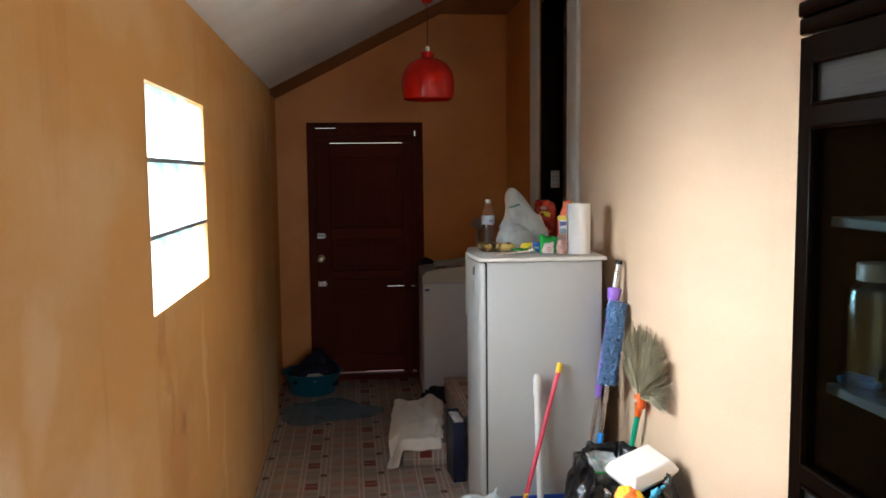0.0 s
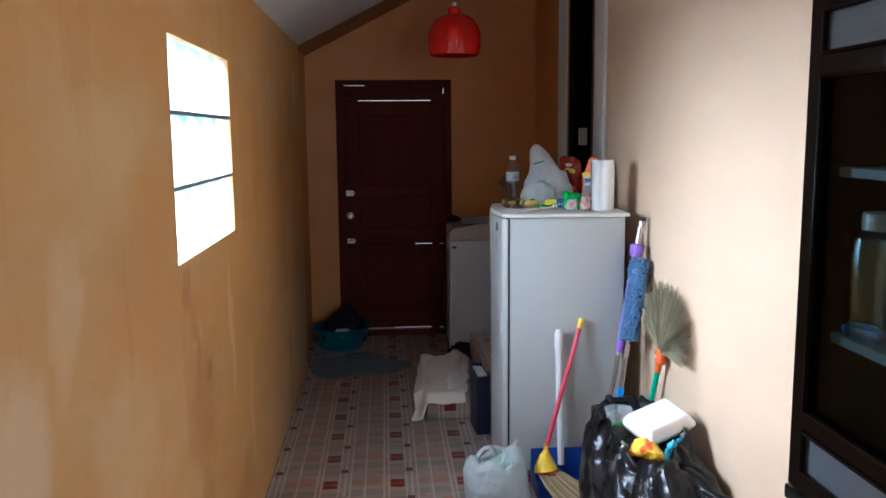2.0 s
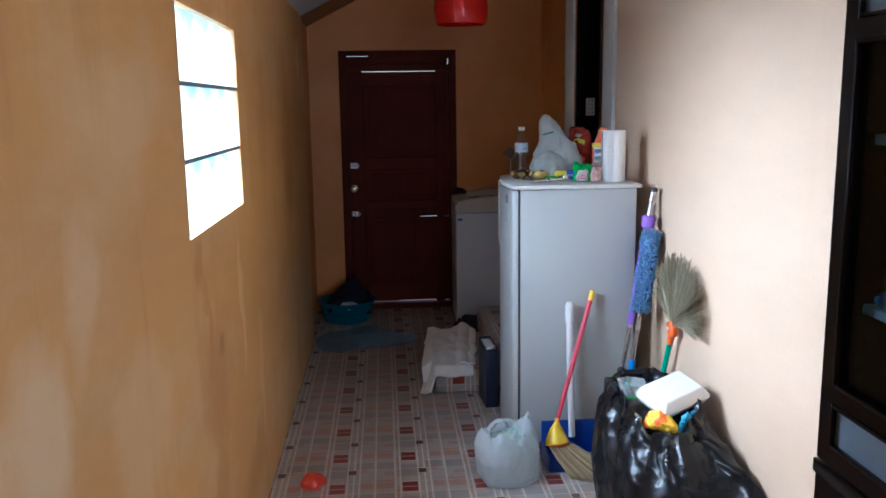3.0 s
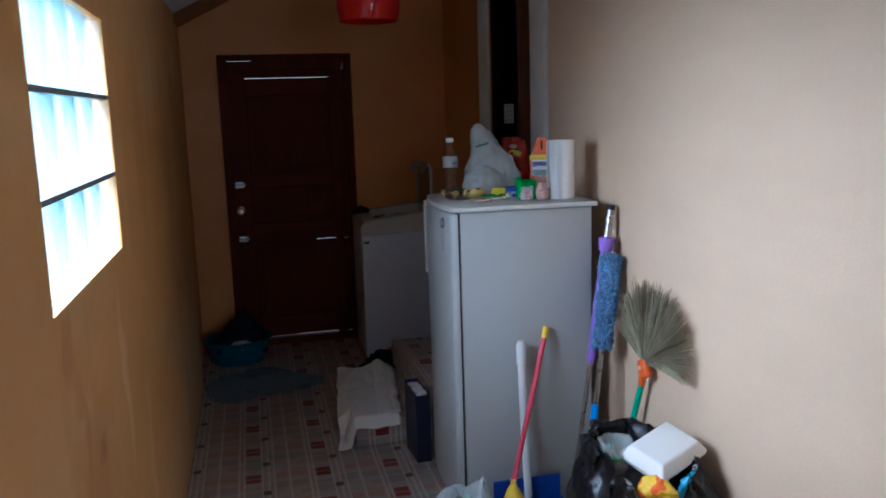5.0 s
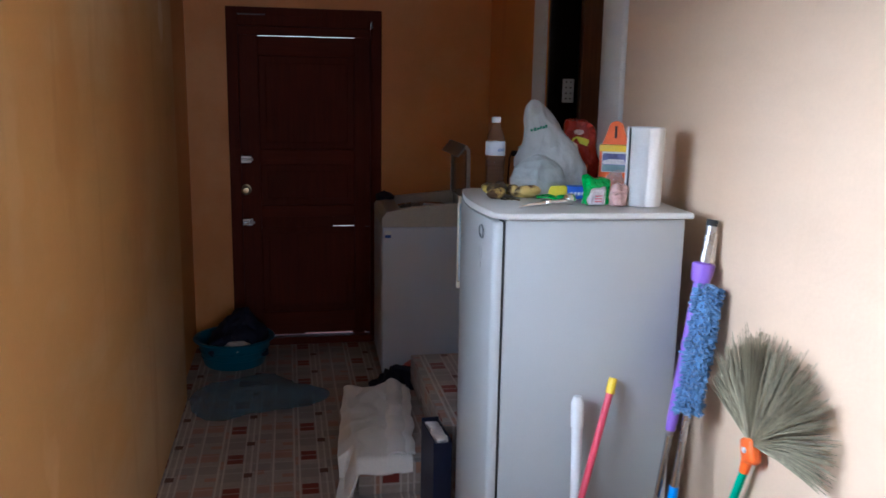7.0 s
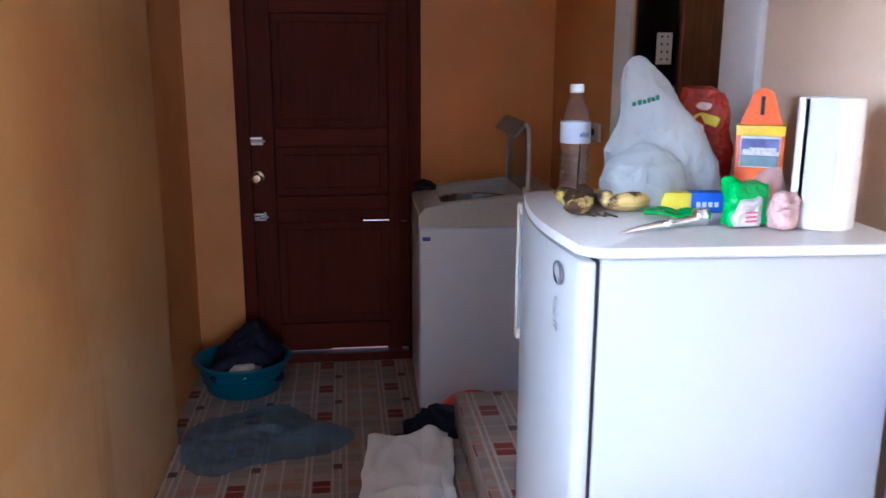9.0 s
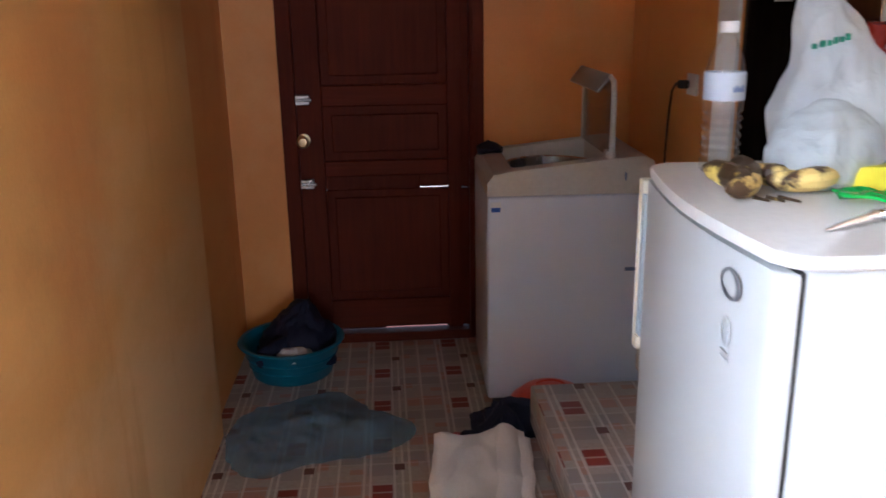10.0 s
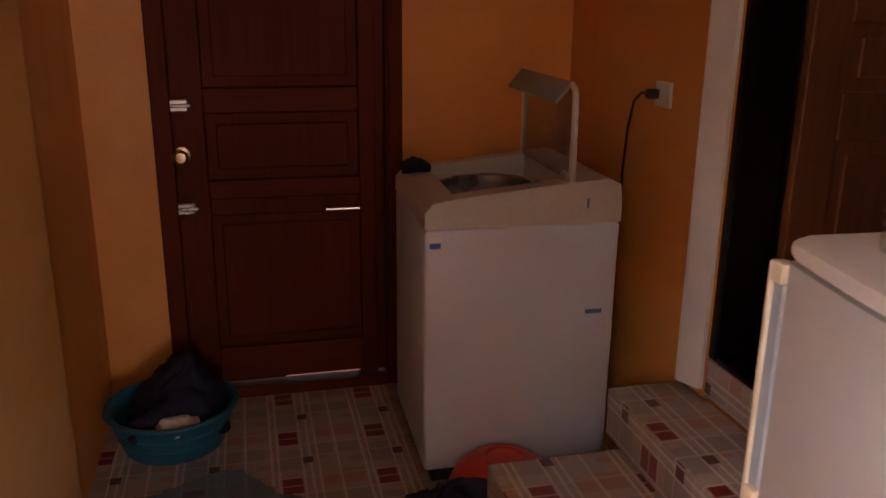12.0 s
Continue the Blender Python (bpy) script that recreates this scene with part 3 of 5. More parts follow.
M_BLACKBAG = mat("black_bin_liner", (0.008, 0.008, 0.009), 0.27, grain=26, vary=0.2, bump=0.0, rv=0.04)


def crinkled(m, scale, strength, depth, glow=0.0, see=0.0):
    """Sharp crease relief for thin plastic and foil; glow lets light through, see shows what is behind."""
    n, l, b = nodes_of(m)
    nt = m.node_tree
    coord = n.new("ShaderNodeTexCoord").outputs["Object"]
    warp = n.new("ShaderNodeTexNoise")
    warp.inputs["Scale"].default_value = scale * 0.5
    l.new(coord, warp.inputs["Vector"])
    mixv = n.new("ShaderNodeMix")
    mixv.data_type = "VECTOR"
    mixv.inputs["Factor"].default_value = 0.12
    l.new(coord, mixv.inputs[4])
    l.new(warp.outputs["Color"], mixv.inputs[5])
    hs = []
    for k in (1.0, 2.7):
        v = n.new("ShaderNodeTexVoronoi")
        v.inputs["Scale"].default_value = scale * k
        l.new(mixv.outputs[1], v.inputs["Vector"])
        hs.append(v.outputs["Distance"])
    add = n.new("ShaderNodeMath")
    add.operation = "MULTIPLY_ADD"
    l.new(hs[1], add.inputs[0])
    add.inputs[1].default_value = 0.35
    l.new(hs[0], add.inputs[2])
    bp = n.new("ShaderNodeBump")
    bp.inputs["Strength"].default_value, bp.inputs["Distance"].default_value = strength, depth
    l.new(add.outputs[0], bp.inputs["Height"])
    l.new(bp.outputs[0], b.inputs["Normal"])
    if glow:
        tr, mx = n.new("ShaderNodeBsdfTranslucent"), n.new("ShaderNodeMixShader")
        tr.inputs["Color"].default_value = (0.80, 0.86, 0.88, 1)
        mx.inputs[0].default_value = glow
        l.new(b.outputs[0], mx.inputs[1])
        l.new(tr.outputs[0], mx.inputs[2])
        out = mx.outputs[0]
        if see:
            clear, film = n.new("ShaderNodeBsdfTransparent"), n.new("ShaderNodeMixShader")
            clear.inputs["Color"].default_value = (0.95, 0.97, 0.98, 1)
            film.inputs[0].default_value = see
            l.new(out, film.inputs[1])
            l.new(clear.outputs[0], film.inputs[2])
            out = film.outputs[0]
        l.new(out, n["Material Output"].inputs["Surface"])
    return m


M_PALEGREEN = mat("pale_green_wrap", (0.45, 0.60, 0.56), 0.35, grain=30, vary=0.2, bump=0.3)
M_PALEBLUE = mat("pale_blue_wrap", (0.42, 0.62, 0.70), 0.4, vary=0.1)
M_WHITEBAG = mat("thin_white_bag_plastic", (0.66, 0.72, 0.75), 0.30, grain=26, vary=0.04, bump=0.0)
crinkled(M_WHITEBAG, 24, 0.8, 0.012, 0.45, 0.33)
M_FLOORBAG = mat("thin_pale_blue_white_bag_plastic", (0.76, 0.83, 0.86), 0.24, grain=26, vary=0.04, bump=0.0)
crinkled(M_FLOORBAG, 20, 0.8, 0.012, 0.45, 0.25)
crinkled(M_BLACKBAG, 11, 0.30, 0.016)
M_FOILYEL = mat("yellow_orange_printed_foil", (0.80, 0.42, 0.02), 0.22, grain=11, vary=0.25, bump=0.0)
nf, lf, pf = nodes_of(M_FOILYEL)
lf.new(ramp(M_FOILYEL.node_tree, noise_node(M_FOILYEL.node_tree, 22, 2.0, 0.4), 0.38, 0.44, (0.80, 0.15, 0.02), (0.85, 0.55, 0.03)), pf.inputs["Base Color"])
crinkled(M_FOILYEL, 34, 0.6, 0.010)
M_CHROME = mat("bright_chrome", (0.80, 0.81, 0.82), 0.10, 1.0, grain=60, vary=0.04, bump=0.05, rv=0.03)
nodes_of(M_BLACKBAG)[2].inputs["Specular IOR Level"].default_value = 0.33
M_PURPLE = mat("purple_plastic", (0.26, 0.13, 0.55), 0.35, vary=0.06)
M_BLUEFLUFF = mat("blue_microfibre", (0.12, 0.26, 0.48), 0.95, grain=200, vary=0.25, sheen=0.4)
M_BLUE = mat("blue_plastic", (0.01, 0.05, 0.30), 0.35, vary=0.08)
M_SKYBLUE = mat("bright_blue_plastic", (0.02, 0.24, 0.70), 0.35, vary=0.06)
M_GREEN = mat("green_plastic", (0.01, 0.42, 0.25), 0.35, vary=0.06)
M_ORANGE = mat("orange_plastic", (0.80, 0.13, 0.015), 0.4, vary=0.06)
M_YELLOW = mat("yellow_plastic", (0.80, 0.55, 0.02), 0.4, vary=0.06)
M_PINK = mat("pink_red_coated_handle", (0.58, 0.05, 0.09), 0.35, vary=0.06)
M_GRASS = mat("dry_broom_grass", (0.40, 0.35, 0.22), 0.8, grain=90, vary=0.3, stretch=(1, 1, 0.1))
M_GRASS2 = mat("brown_broom_grass", (0.36, 0.26, 0.13), 0.7, grain=60, vary=0.08, bump=0.0)


def each_strand(m, lo, hi):
    """Every strand takes its own tone."""
    n, l, b = nodes_of(m)
    old = b.inputs["Base Color"].links[0].from_socket
    geo = n.new("ShaderNodeNewGeometry")
    c = ramp(m.node_tree, geo.outputs["Random Per Island"], 0.0, 1.0, (lo, lo, lo), (hi, hi, hi))
    l.new(mixed(m.node_tree, old, c, 1.0, "MULTIPLY"), b.inputs["Base Color"])


each_strand(M_GRASS2, 0.30, 1.0)
each_strand(M_GRASS, 0.55, 1.0)
M_NAVY = mat("navy_cloth", (0.008, 0.011, 0.035), 0.8, grain=200, vary=0.3, bump=0.3)
M_NAVYBAG = mat("navy_card_bag", (0.007, 0.012, 0.040), 0.5, grain=60, vary=0.15)
M_TOWEL = mat("grey_white_towel", (0.80, 0.78, 0.74), 0.95, grain=220, vary=0.10, bump=0.6, depth=0.003, sheen=0.3)
M_STRIPE = mat("dark_towel_stripe", (0.10, 0.10, 0.11), 0.9, grain=200, vary=0.2)
M_TEALB = mat("teal_basin_plastic", (0.005, 0.13, 0.20), 0.35, grain=60, vary=0.1, bump=0.05)
M_SHEET = mat("crumpled_blue_sheet_plastic", (0.24, 0.44, 0.60), 0.22, grain=24, vary=0.2, bump=0.0, alpha=0.42)
crinkled(M_SHEET, 13, 0.9, 0.016)
M_REDBAG = mat("red_plastic_basin", (0.60, 0.05, 0.02), 0.35, vary=0.08)
M_WASH = mat("grey_white_washer_enamel", (0.60, 0.66, 0.77), 0.32, grain=200, vary=0.03, bump=0.05)
M_WASHTOP = mat("ivory_washer_top", (0.52, 0.51, 0.47), 0.4, grain=60, vary=0.06)
M_SMOKE = clear_film("smoked_clear_plastic", (0.80, 0.77, 0.73), 0.45, 0.06, 0.12, 0.10)
M_FLAP = mat("grey_flap_plastic", (0.24, 0.25, 0.25), 0.35, vary=0.08)
M_CLEARWRAP = clear_film("crumpled_clear_wrap", (0.86, 0.90, 0.90), 0.7, 0.12, 0.12, 0.22, 0.4, 40.0)
M_PET = clear_film("clear_bottle_plastic", (0.97, 0.98, 0.985), 0.95, 0.09, 0.06, 0.0, 0.6, 60.0)
M_LABEL = clear_film("pale_bottle_label", (0.74, 0.82, 0.92), 0.3, 0.05, 0.25, 0.62)
M_INK = mat("blue_grey_ink", (0.12, 0.18, 0.34), 0.5)
M_GINK = mat("green_ink", (0.02, 0.22, 0.14), 0.5)
M_BANANA = mat("ripe_banana_skin", (0.60, 0.42, 0.07), 0.5, grain=26, vary=0.55, big=14, bump=0.2)
nb, lb, pb = nodes_of(M_BANANA)
lb.new(ramp(M_BANANA.node_tree, noise_node(M_BANANA.node_tree, 30, 5.0, 0.6), 0.42, 0.54, (0.06, 0.030, 0.012), (0.64, 0.47, 0.15)), pb.inputs["Base Color"])
M_BROWNBAN = mat("blackened_banana_skin", (0.055, 0.032, 0.014), 0.5, grain=26, vary=0.6, bump=0.3)
nb, lb, pb = nodes_of(M_BROWNBAN)
lb.new(ramp(M_BROWNBAN.node_tree, noise_node(M_BROWNBAN.node_tree, 17, 4.0, 0.6), 0.52, 0.60, (0.050, 0.030, 0.013), (0.58, 0.44, 0.10)), pb.inputs["Base Color"])
M_PACKRED = mat("red_snack_foil", (0.34, 0.022, 0.010), 0.25, grain=14, vary=0.35, bump=0.6, depth=0.006)
M_PACKGREEN = mat("green_foil", (0.01, 0.36, 0.05), 0.25, grain=18, vary=0.15, bump=0.5, depth=0.005)
M_PACKWHITE = mat("white_foil", (0.72, 0.70, 0.72), 0.3, grain=18, vary=0.1, bump=0.5, depth=0.005)
M_PACKPINK = mat("pink_printed_wrap", (0.62, 0.40, 0.36), 0.35, grain=40, vary=0.3, bump=0.5, depth=0.004)
for m_foil in (M_PACKRED, M_PACKGREEN, M_PACKWHITE, M_PACKPINK):
    crinkled(m_foil, 30, 0.6, 0.012)
M_BOXYEL = mat("yellow_card", (0.68, 0.58, 0.03), 0.5, vary=0.06)
M_BOXBLUE = mat("blue_card", (0.02, 0.10, 0.50), 0.5, vary=0.06)
M_PICSKY = mat("printed_blue_picture", (0.20, 0.22, 0.50), 0.5, grain=22, vary=0.5, big=9)
M_SEA = mat("printed_teal_sea", (0.22, 0.33, 0.34), 0.5, grain=22, vary=0.3)
M_BLUEWRAP = mat("light_blue_wrapper", (0.05, 0.35, 0.58), 0.35, grain=25, vary=0.15, bump=0.4)
M_GLASS = clear_film("cabinet_glass", (0.80, 0.92, 0.95), 0.14, 0.008, 0.03, 0.0)
M_JAR = clear_film("jar_glass", (0.93, 0.96, 0.96), 0.80, 0.07, 0.03, 0.0, 0.1, 12.0)
M_JARLID = mat("grey_jar_lid", (0.20, 0.20, 0.19), 0.35, vary=0.06)
# shelf blue-grey darkened to hold the shade behind the cabinet glass
M_CABSHELF = mat("shaded_blue_grey_shelf", (0.075, 0.10, 0.115), 0.4, vary=0.06)
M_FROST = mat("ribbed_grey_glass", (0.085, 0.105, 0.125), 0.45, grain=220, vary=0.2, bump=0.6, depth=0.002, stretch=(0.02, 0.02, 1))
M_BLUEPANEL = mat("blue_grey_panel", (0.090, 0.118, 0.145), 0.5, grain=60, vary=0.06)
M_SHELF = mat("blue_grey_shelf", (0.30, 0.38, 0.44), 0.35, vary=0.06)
# lining taken almost to black, the cabinet's inner shade included in its colour
M_CABIN = mat("shaded_cabinet_lining", (0.010, 0.028, 0.036), 0.6, vary=0.1)
M_DARKVOID = mat("dark_rubber", (0.02, 0.02, 0.02), 0.7)


def rounded_plan(x0, x1, y0, y1, r, bulge=0.0, n=6):
    """Outline whose side at x0 has round corners and bows outward."""
    pts = [(x1, y0)]
    for k in range(n + 1):
        a = radians(90 * k / n)
        pts.append((x0 + r - r * math.sin(a), y0 + r - r * math.cos(a)))
    for k in range(1, 8):
        f = k / 8
        pts.append((x0 - bulge * math.sin(math.pi * f), y0 + r + (y1 - y0 - 2 * r) * f))
    for k in range(n + 1):
        a = radians(90 * k / n)
        pts.append((x0 + r - r * math.cos(a), y1 - r + r * math.sin(a)))
    pts.append((x1, y1))
    return pts


def extrude(pts, z0, z1, bevel=0.0):
    bm = bmesh.new()
    lo = [bm.verts.new((x, y, z0)) for x, y in pts]
    hi = [bm.verts.new((x, y, z1)) for x, y in pts]
    bm.faces.new(lo[::-1])
    bm.faces.new(hi)
    n = len(pts)
    for i in range(n):
        bm.faces.new((lo[i], lo[(i + 1) % n], hi[(i + 1) % n], hi[i]))
    if bevel:
        ed = [e for e in bm.edges if abs(e.verts[0].co.z - e.verts[1].co.z) < 1e-6]
        bmesh.ops.bevel(bm, geom=ed, offset=bevel, segments=3, affect="EDGES", profile=0.5)
    return bm


def crumple(bm, amp, freq, seed, ridge=0.0, keep_floor=True):
    for v in bm.verts:
        p = v.co * freq + Vector((seed * 7.3, seed * 3.1, seed * 5.7))
        d = noise.noise_vector(p) * amp
        if ridge:
            q = noise.noise(p * 2.3)
            d += v.co.normalized() * ridge * (0.5 - abs(q) * 2)
        if keep_floor and v.co.z < 0.012:
            d.z = 0
        v.co += d
        if keep_floor:
            v.co.z = max(0.002, v.co.z)
    return bm


def crease(bm, amp, freq, seed, tall=0.6, fine=0.3):
    """Sharp-ridged facets of thin film that is pulled and crumpled."""
    bm.normal_update()
    at = Vector((seed * 3.7, seed * 1.9, seed * 2.3))
    for v in bm.verts:
        if v.co.z < 0.006:
            continue
        p = Vector((v.co.x, v.co.y, v.co.z * tall)) * freq
        p += noise.noise_vector(p * 0.7 + at) * 0.6
        d = noise.voronoi(p + at)[0][0] + fine * noise.voronoi(p * 2.6 + at)[0][0]
        v.co += v.normal * amp * (d - 0.5)
        v.co.z = max(0.002, v.co.z)
    return bm


def sack(rx, ry, rings, seg=64, lean=(0, 0)):
    """A bag body from rings of (radius factor, height), leaning by lean."""
    bm = bmesh.new()
    rows = []
    top = rings[-1][1] or 1
    for f, z in rings:
        cx, cy = lean[0] * z / top, lean[1] * z / top
        rows.append([bm.verts.new((cx + rx * f * math.cos(a), cy + ry * f * math.sin(a), z)) for a in (2 * math.pi * i / seg for i in range(seg))])
    for a, b in zip(rows, rows[1:]):
        for i in range(seg):
            bm.faces.new((a[i], a[(i + 1) % seg], b[(i + 1) % seg], b[i]))
    bm.faces.new(rows[0][::-1])
    return bm


def fine_rings(rings, n=4):
    out = []
    for (f0, z0), (f1, z1) in zip(rings, rings[1:]):
        out += [(f0 + (f1 - f0) * k / n, z0 + (z1 - z0) * k / n) for k in range(n)]
    return out + [rings[-1]]


def cloth(x0, x1, y0, y1, nx, ny, height, thick=0.004):
    """A limp sheet whose height at (x, y) is given, with thickness."""
    bm = bmesh.new()
    g = [[bm.verts.new((x0 + (x1 - x0) * i / nx, y0 + (y1 - y0) * j / ny, 0)) for j in range(ny + 1)] for i in range(nx + 1)]
    for row in g:
        for v in row:
            v.co.z = height(v.co.x, v.co.y)
    fs = [bm.faces.new((g[i][j], g[i + 1][j], g[i + 1][j + 1], g[i][j + 1])) for i in range(nx) for j in range(ny)]
    bmesh.ops.recalc_face_normals(bm, faces=fs)
    bmesh.ops.solidify(bm, geom=fs, thickness=thick)
    return bm


# ---------------- fridge and what stands on it ----------------
def fridge():
    f = thing("fridge", 0.441, 3.812, 0, -2.6, "white one-door fridge with a cream top, scuffed enamel", "fridge")
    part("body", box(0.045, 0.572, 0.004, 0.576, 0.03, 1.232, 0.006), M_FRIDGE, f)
    part("gasket", box(0.035, 0.046, 0.010, 0.570, 0.06, 1.225), M_GASKET, f, "dark rubber door seal")
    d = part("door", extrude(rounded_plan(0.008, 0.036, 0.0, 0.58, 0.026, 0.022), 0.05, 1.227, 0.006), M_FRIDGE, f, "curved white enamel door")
    h = part("handle", boxes([(0.000, 0.020, 0.580, 0.588, 0.90, 1.225), (0.000, 0.022, 0.560, 0.582, 0.90, 0.925), (0.000, 0.022, 0.560, 0.582, 1.20, 1.225)], 0.003, 2), M_CREAM, d, "cream vertical grip handle")
    part("grip_slot", boxes([(0.005, 0.018, 0.560, 0.582, 0.925, 1.20)], 0.002), M_SHELF, h)
    part("badge", lathe([(0.0195, 0.0), (0.024, 0.0), (0.024, 0.003), (0.0225, 0.0042), (0.0205, 0.0042), (0.0195, 0.003)], 32,
                        Matrix.Translation((-0.0040, 0.103, 1.183)) @ Matrix.Rotation(radians(-90), 4, "Y") @ Matrix.Diagonal((0.85, 1.3, 1, 1))), M_RING, d, "oval grey badge")
    mark = lathe([(0.0165, 0.0), (0.019, 0.0), (0.019, 0.0012), (0.0165, 0.0012)], 28, Matrix.Translation((-0.0062, 0.105, 1.118)) @ Matrix.Rotation(radians(-90), 4, "Y") @ Matrix.Diagonal((1.1, 0.8, 1, 1)))
    part("printed_ring", mark, M_FAINT, d, "faint grey ring printed on the door")
    part("lettering", boxes([(-0.0074, -0.0052, 0.094, 0.118, 1.078 + k * 0.009, 1.082 + k * 0.009) for k in range(2)]), M_FAINT, d, "faint grey print on the door")
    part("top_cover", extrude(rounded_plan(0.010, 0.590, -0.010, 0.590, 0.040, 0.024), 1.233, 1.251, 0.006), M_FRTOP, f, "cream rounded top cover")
    for x in (0.08, 0.53):
        for y in (0.05, 0.53):
            part("foot", lathe([(0, 0), (0.018, 0), (0.018, 0.03), (0, 0.03)], 12, Matrix.Translation((x, y, 0))), M_DARKVOID, f)


fridge()
FT = 1.251


def water_bottle():
    b = thing("water_bottle", 0.572, 4.300, FT, 20, "empty clear plastic water bottle with a pale label on the fridge", "bottle")
    prof = [(0, 0.004), (0.022, 0.0), (0.031, 0.004), (0.0325, 0.012)]
    for k in range(6):
        z = 0.02 + k * 0.014
        prof += [(0.0325, z), (0.0325, z + 0.003), (0.0275, z + 0.0085)]
    prof += [(0.0325, 0.104), (0.0325, 0.155), (0.0315, 0.170), (0.026, 0.192), (0.017, 0.212), (0.0125, 0.222), (0.0125, 0.230)]
    part("body", lathe(prof, 32), M_PET, b)
    part("label", lathe([(0.0331, 0.122), (0.0333, 0.123), (0.0333, 0.166), (0.0329, 0.167)], 32), M_LABEL, b, "pale blue paper label")
    part("cap", lathe([(0, 0.247), (0.0145, 0.247), (0.0155, 0.244), (0.0155, 0.230), (0.0125, 0.229)], 24), M_WHITE, b, "white screw cap")
    part("lettering", boxes([(-0.012 + k * 0.006, -0.008 + k * 0.006, -0.0345, -0.0333, 0.136, 0.144 + 0.003 * (k % 2)) for k in range(4)]), M_INK, b)


water_bottle()


def white_bag():
    b = thing("carrier_bag", 0.765, 4.235, FT, 12, "tied white plastic carrier bag with green print, standing on the fridge", "bag")
    rings = fine_rings([(0.88, 0.002), (1.02, 0.025), (1.03, 0.09), (0.94, 0.145), (0.75, 0.20), (0.51, 0.245), (0.29, 0.278), (0.15, 0.293), (0.07, 0.301), (0.02, 0.303)], 8)
    bm = sack(0.122, 0.080, rings, 150, (-0.085, 0.01))
    for v in bm.verts:
        k = v.co.z / 0.30
        ax = -0.085 * k
        a = math.atan2(v.co.y / 0.080, (v.co.x - ax) / 0.122)
        # long soft pulls that run up to the gathered top
        pull = abs(math.sin(2.5 * a + 1.3 * noise.noise(Vector((a, 3 * k, 2))))) ** 0.6
        w = 1 - (0.010 + 0.055 * k * k) * (1 - pull)
        v.co.x, v.co.y = ax + (v.co.x - ax) * w, v.co.y * w
        # the flank on the bottle's side falls straight from the peak
        if v.co.x < ax and k > 0.35:
            v.co.x = ax + (v.co.x - ax) * (1 - 0.40 * math.sin(math.pi * (k - 0.35) / 0.65))
    crease(crumple(bm, 0.014, 7, 3), 0.014, 15, 3, 0.6)
    flank = [v.co.copy() for v in bm.verts if v.co.y < 0.01]
    part("sack", bm, M_WHITEBAG, b, "", 30)
    low = sack(0.092, 0.070, fine_rings([(0.7, 0.002), (0.95, 0.025), (1.0, 0.06), (0.86, 0.095), (0.58, 0.118), (0.28, 0.130), (0.02, 0.133)], 8), 110)
    bmesh.ops.transform(low, matrix=Matrix.Translation((-0.098, -0.052, 0)), verts=low.verts[:])
    part("bulge", crease(crumple(low, 0.012, 11, 9), 0.010, 17, 5, 0.8), M_WHITEBAG, b, "", 30)
    goods = thing("bag_contents", 0.765, 4.235, FT, 12, "pale wrapped goods inside the carrier bag", "goods")
    for name, x, y, rx, ry, h, m, lab in (("white_pack", 0.030, 0.01, 0.070, 0.050, 0.175, M_FOAM, "white wrapped pack"), ("blue_pack", 0.072, -0.022, 0.028, 0.026, 0.10, M_PALEBLUE, "pale blue pack"),
                                          ("cream_pack", -0.020, -0.008, 0.042, 0.038, 0.10, M_TOWEL, "cream pack")):
        bm = sack(rx, ry, fine_rings([(0.8, 0.002), (1.0, 0.02), (0.95, h * 0.6), (0.7, h * 0.9), (0.02, h)], 5), 40)
        crumple(bm, 0.012, 20, 3)
        bmesh.ops.transform(bm, matrix=Matrix.Translation((x, y, 0)), verts=bm.verts[:])
        part(name, bm, m, goods, lab)
    marks = []
    for k in range(6):
        x, z = -0.112 + k * 0.008, 0.206 + 0.0025 * k
        y = min(sorted(flank, key=lambda c: (c.x - x - 0.003) ** 2 + (c.z - z - 0.004) ** 2 + 0.05 * max(0, c.y) ** 2)[:5], key=lambda c: c.y).y
        marks.append((x, x + 0.006, y - 0.0012, y + 0.004, z, z + 0.008 + 0.002 * (k % 2)))
    part("lettering", boxes(marks), M_GINK, b, "green printed mark")


white_bag()


def snack_packet():
    p = thing("snack_packet", 0.886, 4.335, FT, -20, "red and yellow foil snack packet behind the bag", "snack packet")
    bm = sack(0.060, 0.032, fine_rings([(0.80, 0.002), (1.0, 0.03), (1.05, 0.10), (1.0, 0.17), (0.90, 0.22), (0.80, 0.238), (0.3, 0.246), (0.02, 0.246)], 6), 72, (-0.02, 0.0))
    part("pouch", crease(crumple(bm, 0.014, 12, 4), 0.018, 22, 3), M_PACKRED, p, "", 50)

    def blot(x, z, rx, rz, m, lab):
        bm = lathe(fine_rings([(0, 0.004), (1.0, 0.004), (1.0, 0.0)], 5), 24, Matrix.Translation((x, -0.036, z)) @ Matrix.Rotation(radians(90), 4, "X") @ Matrix.Diagonal((rx, rz, 1, 1)))
        part("printed_spot", crumple(bm, 0.007, 40, 6, 0, False), m, p, lab)
    blot(-0.005, 0.165, 0.028, 0.020, M_BOXYEL, "yellow printed patch")
    blot(-0.012, 0.203, 0.016, 0.009, M_PACKPINK, "pale printed patch")
    blot(0.005, 0.085, 0.022, 0.018, M_ORANGE, "orange printed patch")


snack_packet()


